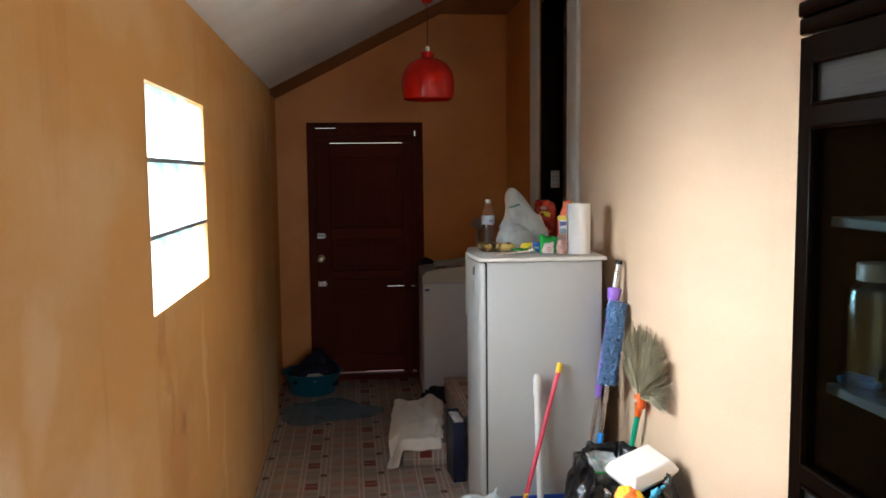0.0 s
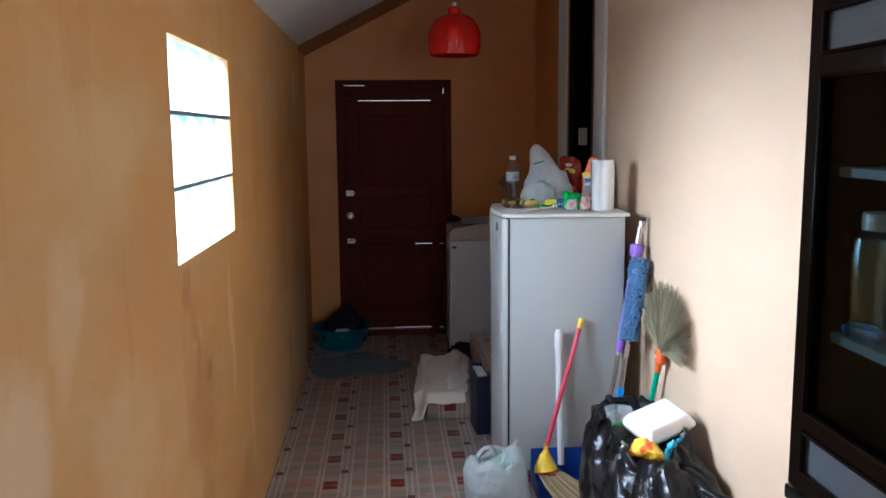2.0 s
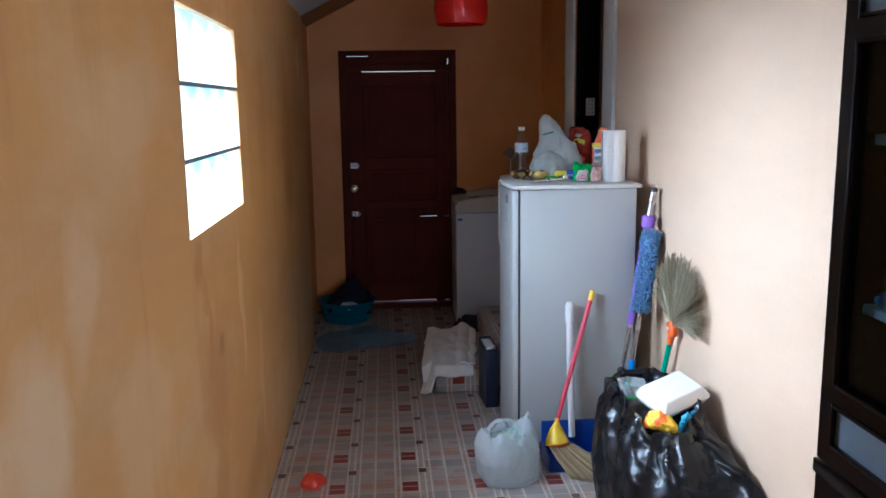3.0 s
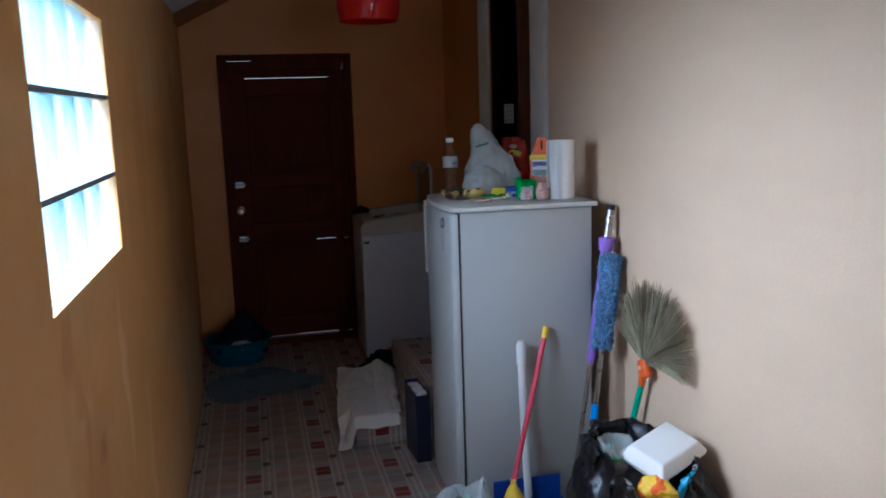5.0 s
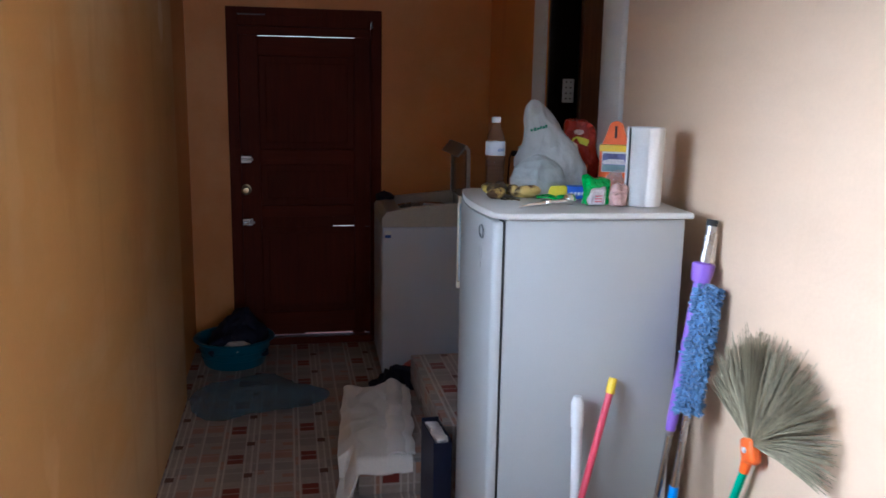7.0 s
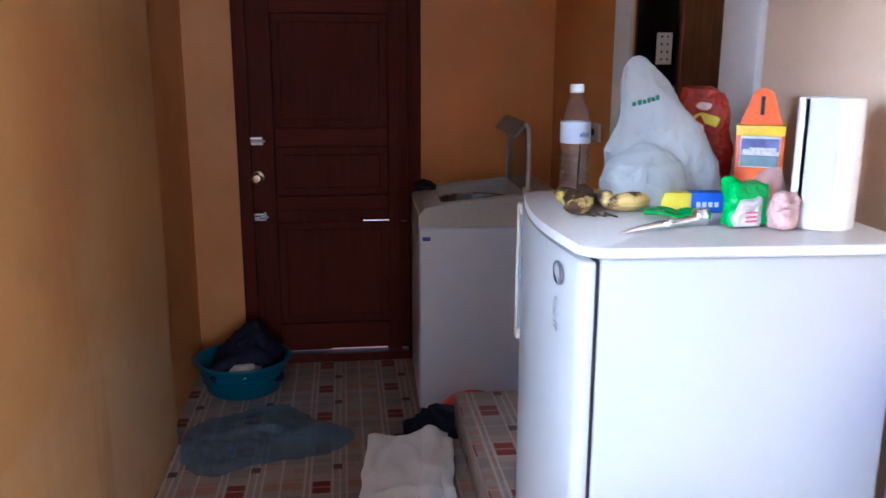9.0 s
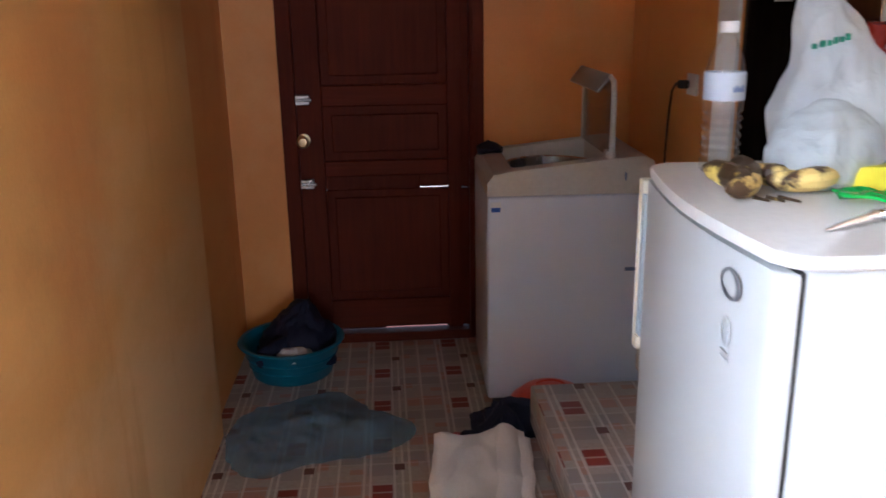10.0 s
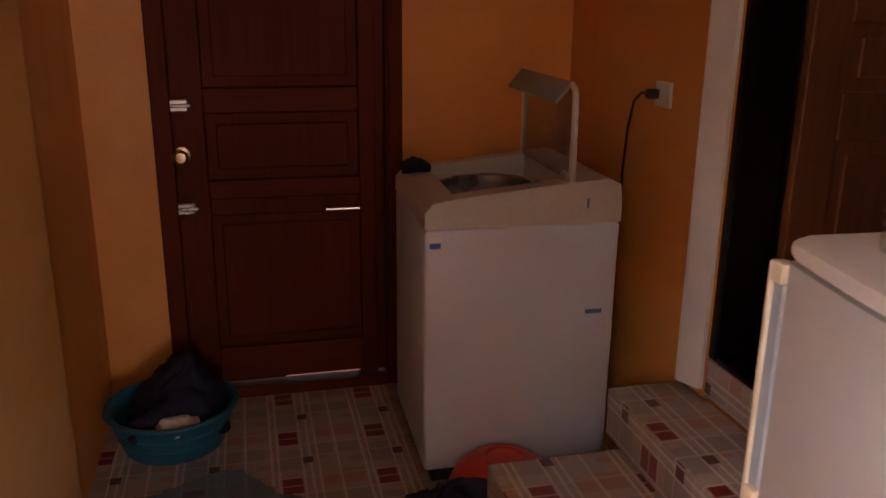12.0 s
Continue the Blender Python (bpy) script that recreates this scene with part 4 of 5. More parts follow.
def orange_box():
    b = thing("gift_box", 0.982, 4.27, FT, -27, "orange and yellow card box with a printed beach picture", "box")
    part("carton", box(-0.050, 0.050, -0.03, 0.03, 0, 0.138, 0.002), M_ORANGE, b)
    bm = bmesh.new()
    prof = [(-0.045, 0.1605)] + [(-0.026 * math.cos(math.pi * k / 16), 0.212 + 0.027 * math.sin(math.pi * k / 16)) for k in range(17)] + [(0.045, 0.1605)]
    lo = [bm.verts.new((x, -0.006, z)) for x, z in prof]
    hi = [bm.verts.new((x, 0.006, z)) for x, z in prof]
    bm.faces.new(lo)
    bm.faces.new(hi[::-1])
    for i in range(len(prof)):
        j = (i + 1) % len(prof)
        bm.faces.new((lo[i], lo[j], hi[j], hi[i]))
    handle = part("handle", bm, M_ORANGE, b, "orange rounded card handle")
    part("slot", box(-0.004, 0.004, -0.0078, -0.0062, 0.182, 0.222), M_DARKVOID, handle)
    part("band", box(-0.0505, 0.0505, -0.0305, 0.0305, 0.1382, 0.160, 0.001), M_YELLOW, b, "yellow band")
    pic = part("picture", box(-0.038, 0.040, -0.0325, -0.0302, 0.072, 0.132), M_PICSKY, b, "blue sky and sea picture")
    part("sea", box(-0.038, 0.040, -0.0342, -0.0326, 0.072, 0.094), M_SEA, pic)
    part("cloud", boxes([(-0.036, 0.040, -0.0340, -0.0326, 0.096, 0.105), (-0.020, 0.034, -0.0340, -0.0326, 0.1052, 0.113), (-0.034, -0.012, -0.0340, -0.0326, 0.1052, 0.109)]), M_PACKWHITE, pic)
    part("border", box(-0.040, 0.042, -0.0316, -0.0301, 0.070, 0.138), M_WHITE, b)


orange_box()


def paper_roll():
    r = thing("paper_towel_roll", 0.944, 3.945, FT, 0, "white kitchen paper roll with a loose sheet edge", "paper roll")
    part("roll", lathe([(0.02, 0.001), (0.054, 0.001), (0.0555, 0.004), (0.0555, 0.230), (0.054, 0.234), (0.02, 0.234), (0.02, 0.20), (0.0, 0.20)], 40), M_PAPER, r)
    bm = bmesh.new()
    pts = [(0.0600 * math.cos(a), 0.0600 * math.sin(a)) for a in (radians(212 + 5 * k) for k in range(9))]
    pts = [(-0.0600, -0.016), (-0.0575, -0.026)] + pts
    lo = [bm.verts.new((x, y, 0.002)) for x, y in pts]
    hi = [bm.verts.new((x, y, 0.233)) for x, y in pts]
    fs = [bm.faces.new((lo[i], lo[i + 1], hi[i + 1], hi[i])) for i in range(len(pts) - 1)]
    bmesh.ops.solidify(bm, geom=fs, thickness=0.0008)
    part("loose_sheet", bm, M_PAPER, r, "", 25)


paper_roll()


def bananas():
    b = thing("banana_bunch", 0.600, 4.115, FT, 0, "overripe spotted bananas lying on the fridge", "bananas")
    for i, (x, y, rz, m) in enumerate(((0.035, 0.002, 10, M_BANANA), (0.005, 0.022, -25, M_BANANA), (0.045, -0.018, 32, M_BANANA), (-0.060, -0.010, 58, M_BANANA), (-0.070, 0.022, 95, M_BROWNBAN), (-0.045, 0.030, 70, M_BROWNBAN))):
        pts, rs = [], []
        for k in range(9):
            f = k / 8
            a = radians(-50 + 100 * f)
            lift = 0.020 * (1 - math.cos(a)) if m is M_BROWNBAN else 0.0
            pts.append((0.075 * math.sin(a), 0.06 * (1 - math.cos(a)), 0.020 + 0.004 * (i % 3) + lift))
            rs.append((0.020 if m is M_BROWNBAN else 0.018) * (0.35 + 0.65 * math.sin(math.pi * (0.08 + 0.84 * f)) ** 0.6) if 0 < k < 8 else 0.005)
        bm = tube(pts, rs, 10)
        bmesh.ops.transform(bm, matrix=Matrix.Translation((x, y, 0)) @ Matrix.Rotation(radians(rz), 4, "Z"), verts=bm.verts[:])
        part("banana", bm, m, b)
    for i in range(3):
        part("stalk", tube([(-0.06 + 0.018 * i, -0.03, 0.004), (-0.05 + 0.02 * i, -0.055 - 0.006 * (i % 3), 0.004)], (0.003, 0.002), 6), M_BROWNBAN, b)


bananas()


def small_packs():
    b = thing("medicine_box", 0.765, 4.115, FT, -8, "small yellow and blue card box lying on the fridge", "box")
    part("yellow_half", box(-0.065, -0.005, -0.022, 0.022, 0.0, 0.040, 0.002), M_BOXYEL, b)
    part("blue_half", box(-0.005, 0.060, -0.022, 0.022, 0.0, 0.040, 0.002), M_BOXBLUE, b)
    part("lettering", boxes([(0.005 + k * 0.012, 0.013 + k * 0.012, -0.0232, -0.0222, 0.012, 0.022) for k in range(4)]), M_WHITE, b)

    g = thing("green_snack_packet", 0.800, 3.965, FT, 15, "crumpled green and white foil packet on the fridge", "snack packet")

    def lump(w, d, h, seed):
        bm = box(-w, w, -d, d, 0.0, h, 0.01, 3)
        bmesh.ops.subdivide_edges(bm, edges=bm.edges[:], cuts=4, use_grid_fill=True)
        return crumple(bm, 0.014, 26, seed)
    part("pouch", lump(0.040, 0.024, 0.085, 2), M_PACKGREEN, g)
    bm = lump(0.029, 0.006, 0.056, 2)
    bmesh.ops.transform(bm, matrix=Matrix.Translation((-0.012, -0.026, 0.0)), verts=bm.verts[:])
    part("label", bm, M_PACKWHITE, g, "white printed label")
    part("lettering", boxes([(-0.028, -0.004, -0.044, -0.041, 0.014 + 0.008 * k, 0.017 + 0.008 * k) for k in range(3)]), M_PINK, g)
    p = tagged(part("candy_wrapper", crease(lump(0.025, 0.020, 0.060, 8), 0.014, 34, 6, 1.0), M_PACKPINK, None, "crumpled pink and white wrapper on the fridge"), "", "wrapper")
    p.matrix_basis = pose(0.862, 3.930, FT, 0, 0, 20)
    p = tagged(part("clear_wrapper", crease(lump(0.024, 0.022, 0.078, 11), 0.022, 34, 4, 1.0), M_CLEARWRAP, None, "crumpled clear plastic wrapper on the fridge"), "", "wrapper")
    p.matrix_basis = pose(0.905, 4.06, FT, 0, 0, -10)
    p = tagged(part("green_leaf_wrapper", cloth(-0.05, 0.05, -0.03, 0.03, 14, 10, lambda x, y: 0.006 + 0.010 * noise.noise(Vector((x * 40, y * 40, 2))) + 0.006), M_PACKGREEN, None,
                    "flat green plastic wrapper on the fridge"), "", "wrapper")
    p.matrix_basis = pose(0.69, 4.035, FT, 0, 0, -15)

    t = thing("metal_opener", 0.544, 3.893, FT, 24, "shiny chrome utensil with a pointed tip lying on the fridge", "utensil")
    part("blade", tube([(0.0, 0.0, 0.004), (0.03, 0.0, 0.007), (0.075, 0.001, 0.009), (0.085, 0.001, 0.009)], (0.0015, 0.0048, 0.0075, 0.006), 10), M_CHROME, t)
    part("shaft", tube([(0.080, 0.001, 0.010), (0.095, 0.001, 0.010), (0.10, 0.001, 0.010), (0.165, 0.0, 0.011), (0.182, -0.001, 0.013)], (0.006, 0.0095, 0.007, 0.0075, 0.009), 12), M_CHROME, t)
    part("ring", tube([(0.108, 0.001, 0.0115), (0.116, 0.001, 0.0115)], 0.0105, 14), M_CHROME, t)
    part("knob", lathe([(0, 0.0), (0.012, 0.002), (0.018, 0.010), (0.019, 0.020), (0.013, 0.031), (0, 0.034)], 20, Matrix.Translation((0.196, -0.002, 0.0))), M_CHROME, t)


small_packs()

# ---------------- pendant lamp ----------------


def pendant_lamp():
    l = thing("pendant_lamp", 0.325, 4.85, 2.045, 0, "glossy red dome pendant lamp hanging on a thin cord", "lamp")
    prof = [(0.128, 0.0), (0.138, 0.004), (0.148, 0.05), (0.151, 0.09), (0.146, 0.13), (0.130, 0.17), (0.103, 0.203), (0.066, 0.224), (0.036, 0.231), (0.036, 0.262), (0.030, 0.268), (0.0, 0.268)]
    inner = [(0.0, 0.225), (0.06, 0.216), (0.098, 0.196), (0.124, 0.165), (0.140, 0.13), (0.145, 0.09), (0.142, 0.05), (0.132, 0.006), (0.128, 0.0)]
    part("shade", lathe(inner + prof[1:], 48), M_RED, l)
    part("cap", lathe([(0.012, 0.266), (0.012, 0.290), (0.006, 0.296), (0, 0.296)], 16), M_WHITE, l, "small pale cord cap")
    part("cord", tube([(0, 0, 0.29), (0.001, 0, 0.42), (0, 0, 0.60)], 0.003, 8), M_CORD, l)
    part("canopy", lathe([(0, 0.535), (0.026, 0.535), (0.030, 0.55), (0.036, 0.655), (0, 0.655)], 24), M_RED, l, "red ceiling cup")


pendant_lamp()

# ---------------- brooms, mop, duster ----------------


def strands(bm, root, tip, bend, r):
    mid = (root + tip) / 2 + bend
    tube([root, mid, tip], (r, r * 0.9, r * 0.35), 3, bm)


def grass_broom():
    b = thing("grass_broom", 1.080, 3.468, 0.662, 0, "upturned fan-shaped grass broom with orange collar leaning on the wall", "broom")
    rnd = random.Random(4)
    bm = bmesh.new()
    for i in range(620):
        deg = rnd.uniform(-64, 86) if i % 3 else rnd.triangular(-64, 86, 30)
        a = radians(deg)
        s = (deg + 64) / 150
        ln = 0.200 + 0.155 * min(1, s * 1.25) - 0.05 * max(0, s - 0.8) / 0.2 + 0.040 * rnd.random() + 0.016 * noise.noise(Vector((deg * 0.16, 1, 2)))
        ln *= 0.94
        if rnd.random() < 0.06:
            ln += 0.03
        layer = rnd.uniform(-0.018, 0.022)
        root = Vector((layer * 0.3, -0.012 * math.sin(a), 0.02 + 0.01 * math.cos(a)))
        tip = Vector((layer - 0.01, -ln * math.sin(a), 0.02 + ln * math.cos(a)))
        tip += Vector((rnd.gauss(0, 0.004), rnd.gauss(0, 0.008), rnd.gauss(0, 0.008)))
        strands(bm, root, tip, Vector((rnd.gauss(0, 0.004), -0.02 * math.sin(a * 0.5) * math.cos(a), 0.010)), 0.0016 + 0.0012 * rnd.random())
    part("bristles", bm, M_GRASS, b, "dry grey-green grass fan", 60)
    c = part("collar", box(-0.018, 0.018, -0.030, 0.030, -0.035, 0.035, 0.014, 3, Matrix.Rotation(radians(-18), 4, "X")), M_ORANGE, b, "orange plastic collar")
    part("neck", tube([(0, 0.008, -0.02), (-0.002, 0.020, -0.068)], (0.016, 0.013), 14), M_ORANGE, b)
    part("rivet", lathe([(0, 0), (0.008, 0), (0.008, 0.004), (0, 0.005)], 12, Matrix.Translation((-0.018, 0, 0.004)) @ Matrix.Rotation(radians(-90), 4, "Y")), M_WHITE, c)
    part("pole", tube([(-0.002, 0.020, -0.07), (-0.03, 0.22, -0.655)], 0.0115, 14), M_GREEN, b, "green coated pole")


grass_broom()


def spin_mop():
    m = thing("mop", 0.86, 3.655, 0, 0, "purple and steel mop pole leaning in the gap beside the fridge", "mop")
    top, bot = Vector((0.225, 0.115, 1.232)), Vector((0.0, 0.0, 0.012))

    def at(f):
        return tuple(bot.lerp(top, f))
    part("lower_pole", tube([at(0), at(0.54)], 0.010, 14), M_METAL, m, "thin steel pole")
    part("sleeve", tube([at(0.50), at(0.53), at(0.86)], (0.014, 0.017, 0.019), 16), M_PURPLE, m, "purple plastic sleeve")
    part("collar", tube([at(0.855), at(0.87), at(0.895), at(0.90)], (0.026, 0.030, 0.033, 0.024), 18), M_PURPLE, m)
    part("upper_pole", tube([at(0.89), at(0.99)], 0.015, 16), M_METAL, m, "steel upper pole")
    part("end_cap", tube([at(0.985), at(1.0)], 0.0165, 16), M_DARKVOID, m)


spin_mop()


def duster():
    d = thing("duster", 0.90, 3.62, 0, 0, "blue chenille duster on a steel pole leaning on the wall", "duster")
    bot, top = Vector((0, 0, 0.01)), Vector((0.165, 0.10, 1.055))

    def at(f):
        return bot.lerp(top, f)
    part("pole", tube([tuple(at(0)), tuple(at(0.68))], 0.011, 14), M_METAL, d)
    part("grip", tube([tuple(at(0.36)), tuple(at(0.44))], 0.0145, 14), M_SKYBLUE, d, "bright blue plastic joint")
    rnd = random.Random(8)
    bm = tube([tuple(at(0.64)), tuple(at(0.66)), tuple(at(0.97)), tuple(at(1.0))], (0.012, 0.030, 0.032, 0.012), 14)
    axis = (top - bot).normalized()
    s = axis.cross(Vector((0, 1, 0))).normalized()
    u = axis.cross(s)
    for i in range(1500):
        f, a = rnd.uniform(0.645, 0.995), rnd.uniform(0, 2 * math.pi)
        o = s * math.cos(a) + u * math.sin(a)
        p = at(f) + o * 0.026
        end = p + o * rnd.uniform(0.010, 0.020) + axis * rnd.uniform(-0.012, 0.008) + s * rnd.gauss(0, 0.003)
        tube([p, (p + end) / 2 + axis * 0.002, end], (0.0028, 0.0036, 0.0022), 4, bm)
    part("head", bm, M_BLUEFLUFF, d, "fluffy blue chenille head", 60)


duster()


def dustpan():
    d = thing("dustpan", 0.715, 3.70, 0, 0, "blue plastic dustpan with a tall white handle, leaning on the fridge", "dustpan")
    bm = boxes([(-0.14, 0.14, -0.155, 0.045, 0.001, 0.006), (-0.14, 0.14, 0.040, 0.048, 0.004, 0.165), (-0.142, -0.134, -0.15, 0.046, 0.004, 0.075), (0.134, 0.142, -0.15, 0.046, 0.004, 0.075)], 0.002)
    part("pan", bm, M_BLUE, d)
    part("handle", tube([(0, 0.030, 0.09), (-0.006, 0.055, 0.40), (-0.012, 0.062, 0.69), (-0.012, 0.062, 0.715)], (0.0155, 0.0155, 0.0155, 0.010), 16), M_WHITE, d, "white plastic pole")
    part("end_grip", tube([(-0.011, 0.061, 0.63), (-0.012, 0.062, 0.70), (-0.012, 0.062, 0.722)], (0.0185, 0.019, 0.012), 16), M_WHITE, d)


dustpan()


def yellow_broom():
    b = thing("soft_broom", 0.622, 3.60, 0, 0, "yellow-collared grass broom with a pink-red handle, leaning on the fridge", "broom")
    part("handle", tube([(0.0, 0.04, 0.19), (0.180, 0.165, 0.73)], 0.0105, 14), M_PINK, b)
    part("end_cap", tube([(0.179, 0.164, 0.725), (0.191, 0.174, 0.768)], (0.0135, 0.0125), 14), M_YELLOW, b, "yellow end cap")
    part("collar", tube([(0.005, 0.045, 0.215), (0.0, 0.035, 0.175), (-0.002, 0.015, 0.125), (0.0, 0.010, 0.110)], (0.014, 0.026, 0.052, 0.055), 18), M_YELLOW, b, "yellow plastic collar")
    for k in range(9):
        part("stitch", tube([(-0.045 + 0.011 * k, -0.040 + 0.002 * abs(k - 4), 0.116), (-0.040 + 0.011 * k, -0.044 + 0.002 * abs(k - 4), 0.126)], 0.002, 5), M_ORANGE, b)
    rnd = random.Random(5)
    bm = bmesh.new()
    for i in range(520):
        f = rnd.uniform(-1, 1)
        g = rnd.uniform(-1, 1)
        root = Vector((0.045 * f, 0.012 + 0.030 * g, 0.116))
        far = rnd.uniform(0.88, 1.04)
        tip = Vector(((0.135 + 0.105 * f) * far, (-0.165 - 0.045 * f + 0.025 * g) * far, 0.005 + 0.016 * rnd.random()))
        strands(bm, root, tip, Vector((-0.012, 0.004, 0.016 + 0.010 * g)), 0.0030)
    part("bristles", bm, M_GRASS2, b, "brown grass bristles", 60)


yellow_broom()

# ---------------- bin bag, carrier bag, small floor things ----------------


def bin_bag():
    b = thing("bin_bag", 0.900, 3.03, 0, 0, "open black bin liner full of rubbish", "rubbish bag")
    rings = fine_rings([(0.86, 0.002), (1.0, 0.06), (1.04, 0.20), (0.98, 0.33), (0.84, 0.43), (0.72, 0.50), (0.70, 0.54)], 9)
    rings += [(0.66, 0.548), (0.61, 0.535), (0.60, 0.50), (0.60, 0.47)]
    bm = sack(0.215, 0.34, rings, 200)
    for v in bm.verts:
        a = math.atan2(v.co.y, v.co.x)
        k = v.co.z / 0.54
        if v.co.x > 0 and v.co.y < 0 and k < 0.93:
            square = 1 / max(abs(math.cos(a)), abs(math.sin(a)), 0.72) ** 0.9
            v.co.x *= 1 + (square - 1) * 1.15
            v.co.y *= 1 + (square - 1) * 1.7
        v.co.y -= 0.13 * max(0, v.co.x / 0.2) * (1 if k < 0.85 else max(0, (1.0 - k) / 0.15))
        v.co.x += -0.03 * k + 0.012 * math.sin(9 * a + 14 * v.co.z) * k
        v.co.y += 0.06 * k + 0.016 * math.sin(11 * a - 10 * v.co.z) * k
        if v.co.y < 0 and k > 0.5:
            v.co.z -= 0.22 * (k - 0.5) * min(1, -v.co.y / 0.15)
    # the film hangs in long pleats from the rim and is pinched in between
    bm.normal_update()
    for v in bm.verts:
        a, k = math.atan2(v.co.y, v.co.x), v.co.z / 0.54
        warp = 1.6 * noise.noise(Vector((math.cos(a) * 2, math.sin(a) * 2, 2.2 * k)))
        pleat = 1 - abs(math.sin(7 * a + 2.4 * warp + 1.2 * k))
        fine = 1 - abs(math.sin(19 * a - 4.0 * warp + 5 * k))
        v.co += v.normal * (0.016 * (pleat ** 3 - 0.25) * (0.2 + 0.8 * k * k) + 0.004 * (fine ** 3 - 0.25) * k)
    crease(crumple(bm, 0.016, 5, 5), 0.028, 7, 5, 0.75, 0.22)
    for v in bm.verts:
        v.co.x = min(v.co.x, 0.212)
    part("liner", bm, M_BLACKBAG, b)
    part("rubbish", crumple(lathe([(0, 0.47), (0.07, 0.465), (0.115, 0.43), (0.125, 0.38), (0, 0.38)], 24, Matrix.Translation((-0.03, 0.05, 0))), 0.02, 20, 7, 0, False), M_DARKVOID, b)

    f = thing("foam_box", 0, 0, 0, 0, "closed white foam takeaway box lying on the bin bag", "food box")
    f.matrix_basis = pose(0.938, 3.06, 0.497, 15, -10, 24)

    def tray(z0, z1, a, c):
        bm = bmesh.new()
        lo = [bm.verts.new((x * a[0], y * a[1], z0)) for x, y in ((-1, -1), (1, -1), (1, 1), (-1, 1))]
        hi = [bm.verts.new((x * c[0], y * c[1], z1)) for x, y in ((-1, -1), (1, -1), (1, 1), (-1, 1))]
        bm.faces.new(lo[::-1])
        bm.faces.new(hi)
        for i in range(4):
            bm.faces.new((lo[i], lo[(i + 1) % 4], hi[(i + 1) % 4], hi[i]))
        bmesh.ops.bevel(bm, geom=bm.edges[:], offset=0.007, segments=3, affect="EDGES", profile=0.5)
        return bm
    part("base", tray(0.0, 0.032, (0.098, 0.070), (0.115, 0.087)), M_FOAM, f)
    part("lid", tray(0.034, 0.072, (0.116, 0.088), (0.090, 0.062)), M_FOAM, f)

    def wad(name, x, y, z, r, m, seed, label, cat):
        bm = lathe(fine_rings([(0, 0), (r, r * 0.2), (r * 1.1, r * 0.8), (r * 0.9, r * 1.5), (0, r * 1.8)], 6), 36)
        ob = tagged(part(name, crumple(crumple(bm, r * 0.4, 26, seed, r * 0.15, False), r * 0.15, 90, seed + 2, r * 0.08, False), m, None, label, 60), "", cat)
        ob.matrix_basis = pose(x, y, z, 20 * seed, 10, 40 * seed)
    bm = sack(0.062, 0.034, fine_rings([(0.5, 0.0), (0.9, 0.008), (1.0, 0.025), (0.9, 0.045), (0.5, 0.056), (0.02, 0.058)], 6), 64)
    ob = tagged(part("foil_packet", crease(crumple(bm, 0.012, 16, 3, 0, False), 0.012, 30, 3), M_FOILYEL, None, "crumpled yellow and orange foil packet in the bin bag", 40), "", "wrapper")
    ob.matrix_basis = pose(0.862, 2.945, 0.436, 14, 10, -22)
    strip = bmesh.new()
    for pts in ([(0, 0, 0), (0.022, 0.012, 0.030), (0.050, 0.030, 0.052), (0.075, 0.050, 0.060)], [(0.022, 0.012, 0.030), (0.020, 0.0, 0.052), (0.040, -0.004, 0.078)]):
        tube(pts, [0.011, 0.015, 0.012, 0.008][:len(pts)], 10, strip)
    bmesh.ops.subdivide_edges(strip, edges=strip.edges[:], cuts=2)
    ob = tagged(part("blue_wrapper", crease(crumple(strip, 0.010, 30, 5, 0, False), 0.010, 45, 2), M_BLUEWRAP, None, "twisted light blue plastic wrapper in the bin bag", 50), "", "wrapper")
    ob.matrix_basis = pose(0.915, 2.915, 0.430)
    wad("paper_wad", 0.800, 3.000, 0.450, 0.028, M_PACKWHITE, 6, "screwed-up white paper in the bin bag", "paper")
    c = thing("plastic_cup", 0.80, 3.11, 0.455, 0, "crushed clear plastic cup with green straws in the bin bag", "cup")
    part("cup", crumple(lathe([(0, 0.0), (0.034, 0.0), (0.052, 0.110), (0.049, 0.110), (0.032, 0.004)], 24), 0.010, 30, 4, 0, False), M_CLEARWRAP, c)
    part("straw", tube([(0.0, -0.02, 0.04), (-0.03, -0.03, 0.115)], 0.004, 8), M_GREEN, c)
    part("leaf_scrap", cloth(-0.03, 0.03, -0.045, -0.02, 8, 4, lambda x, y: 0.06 + 0.02 * noise.noise(Vector((x * 50, y * 50, 1)))), M_PACKGREEN, c)


bin_bag()


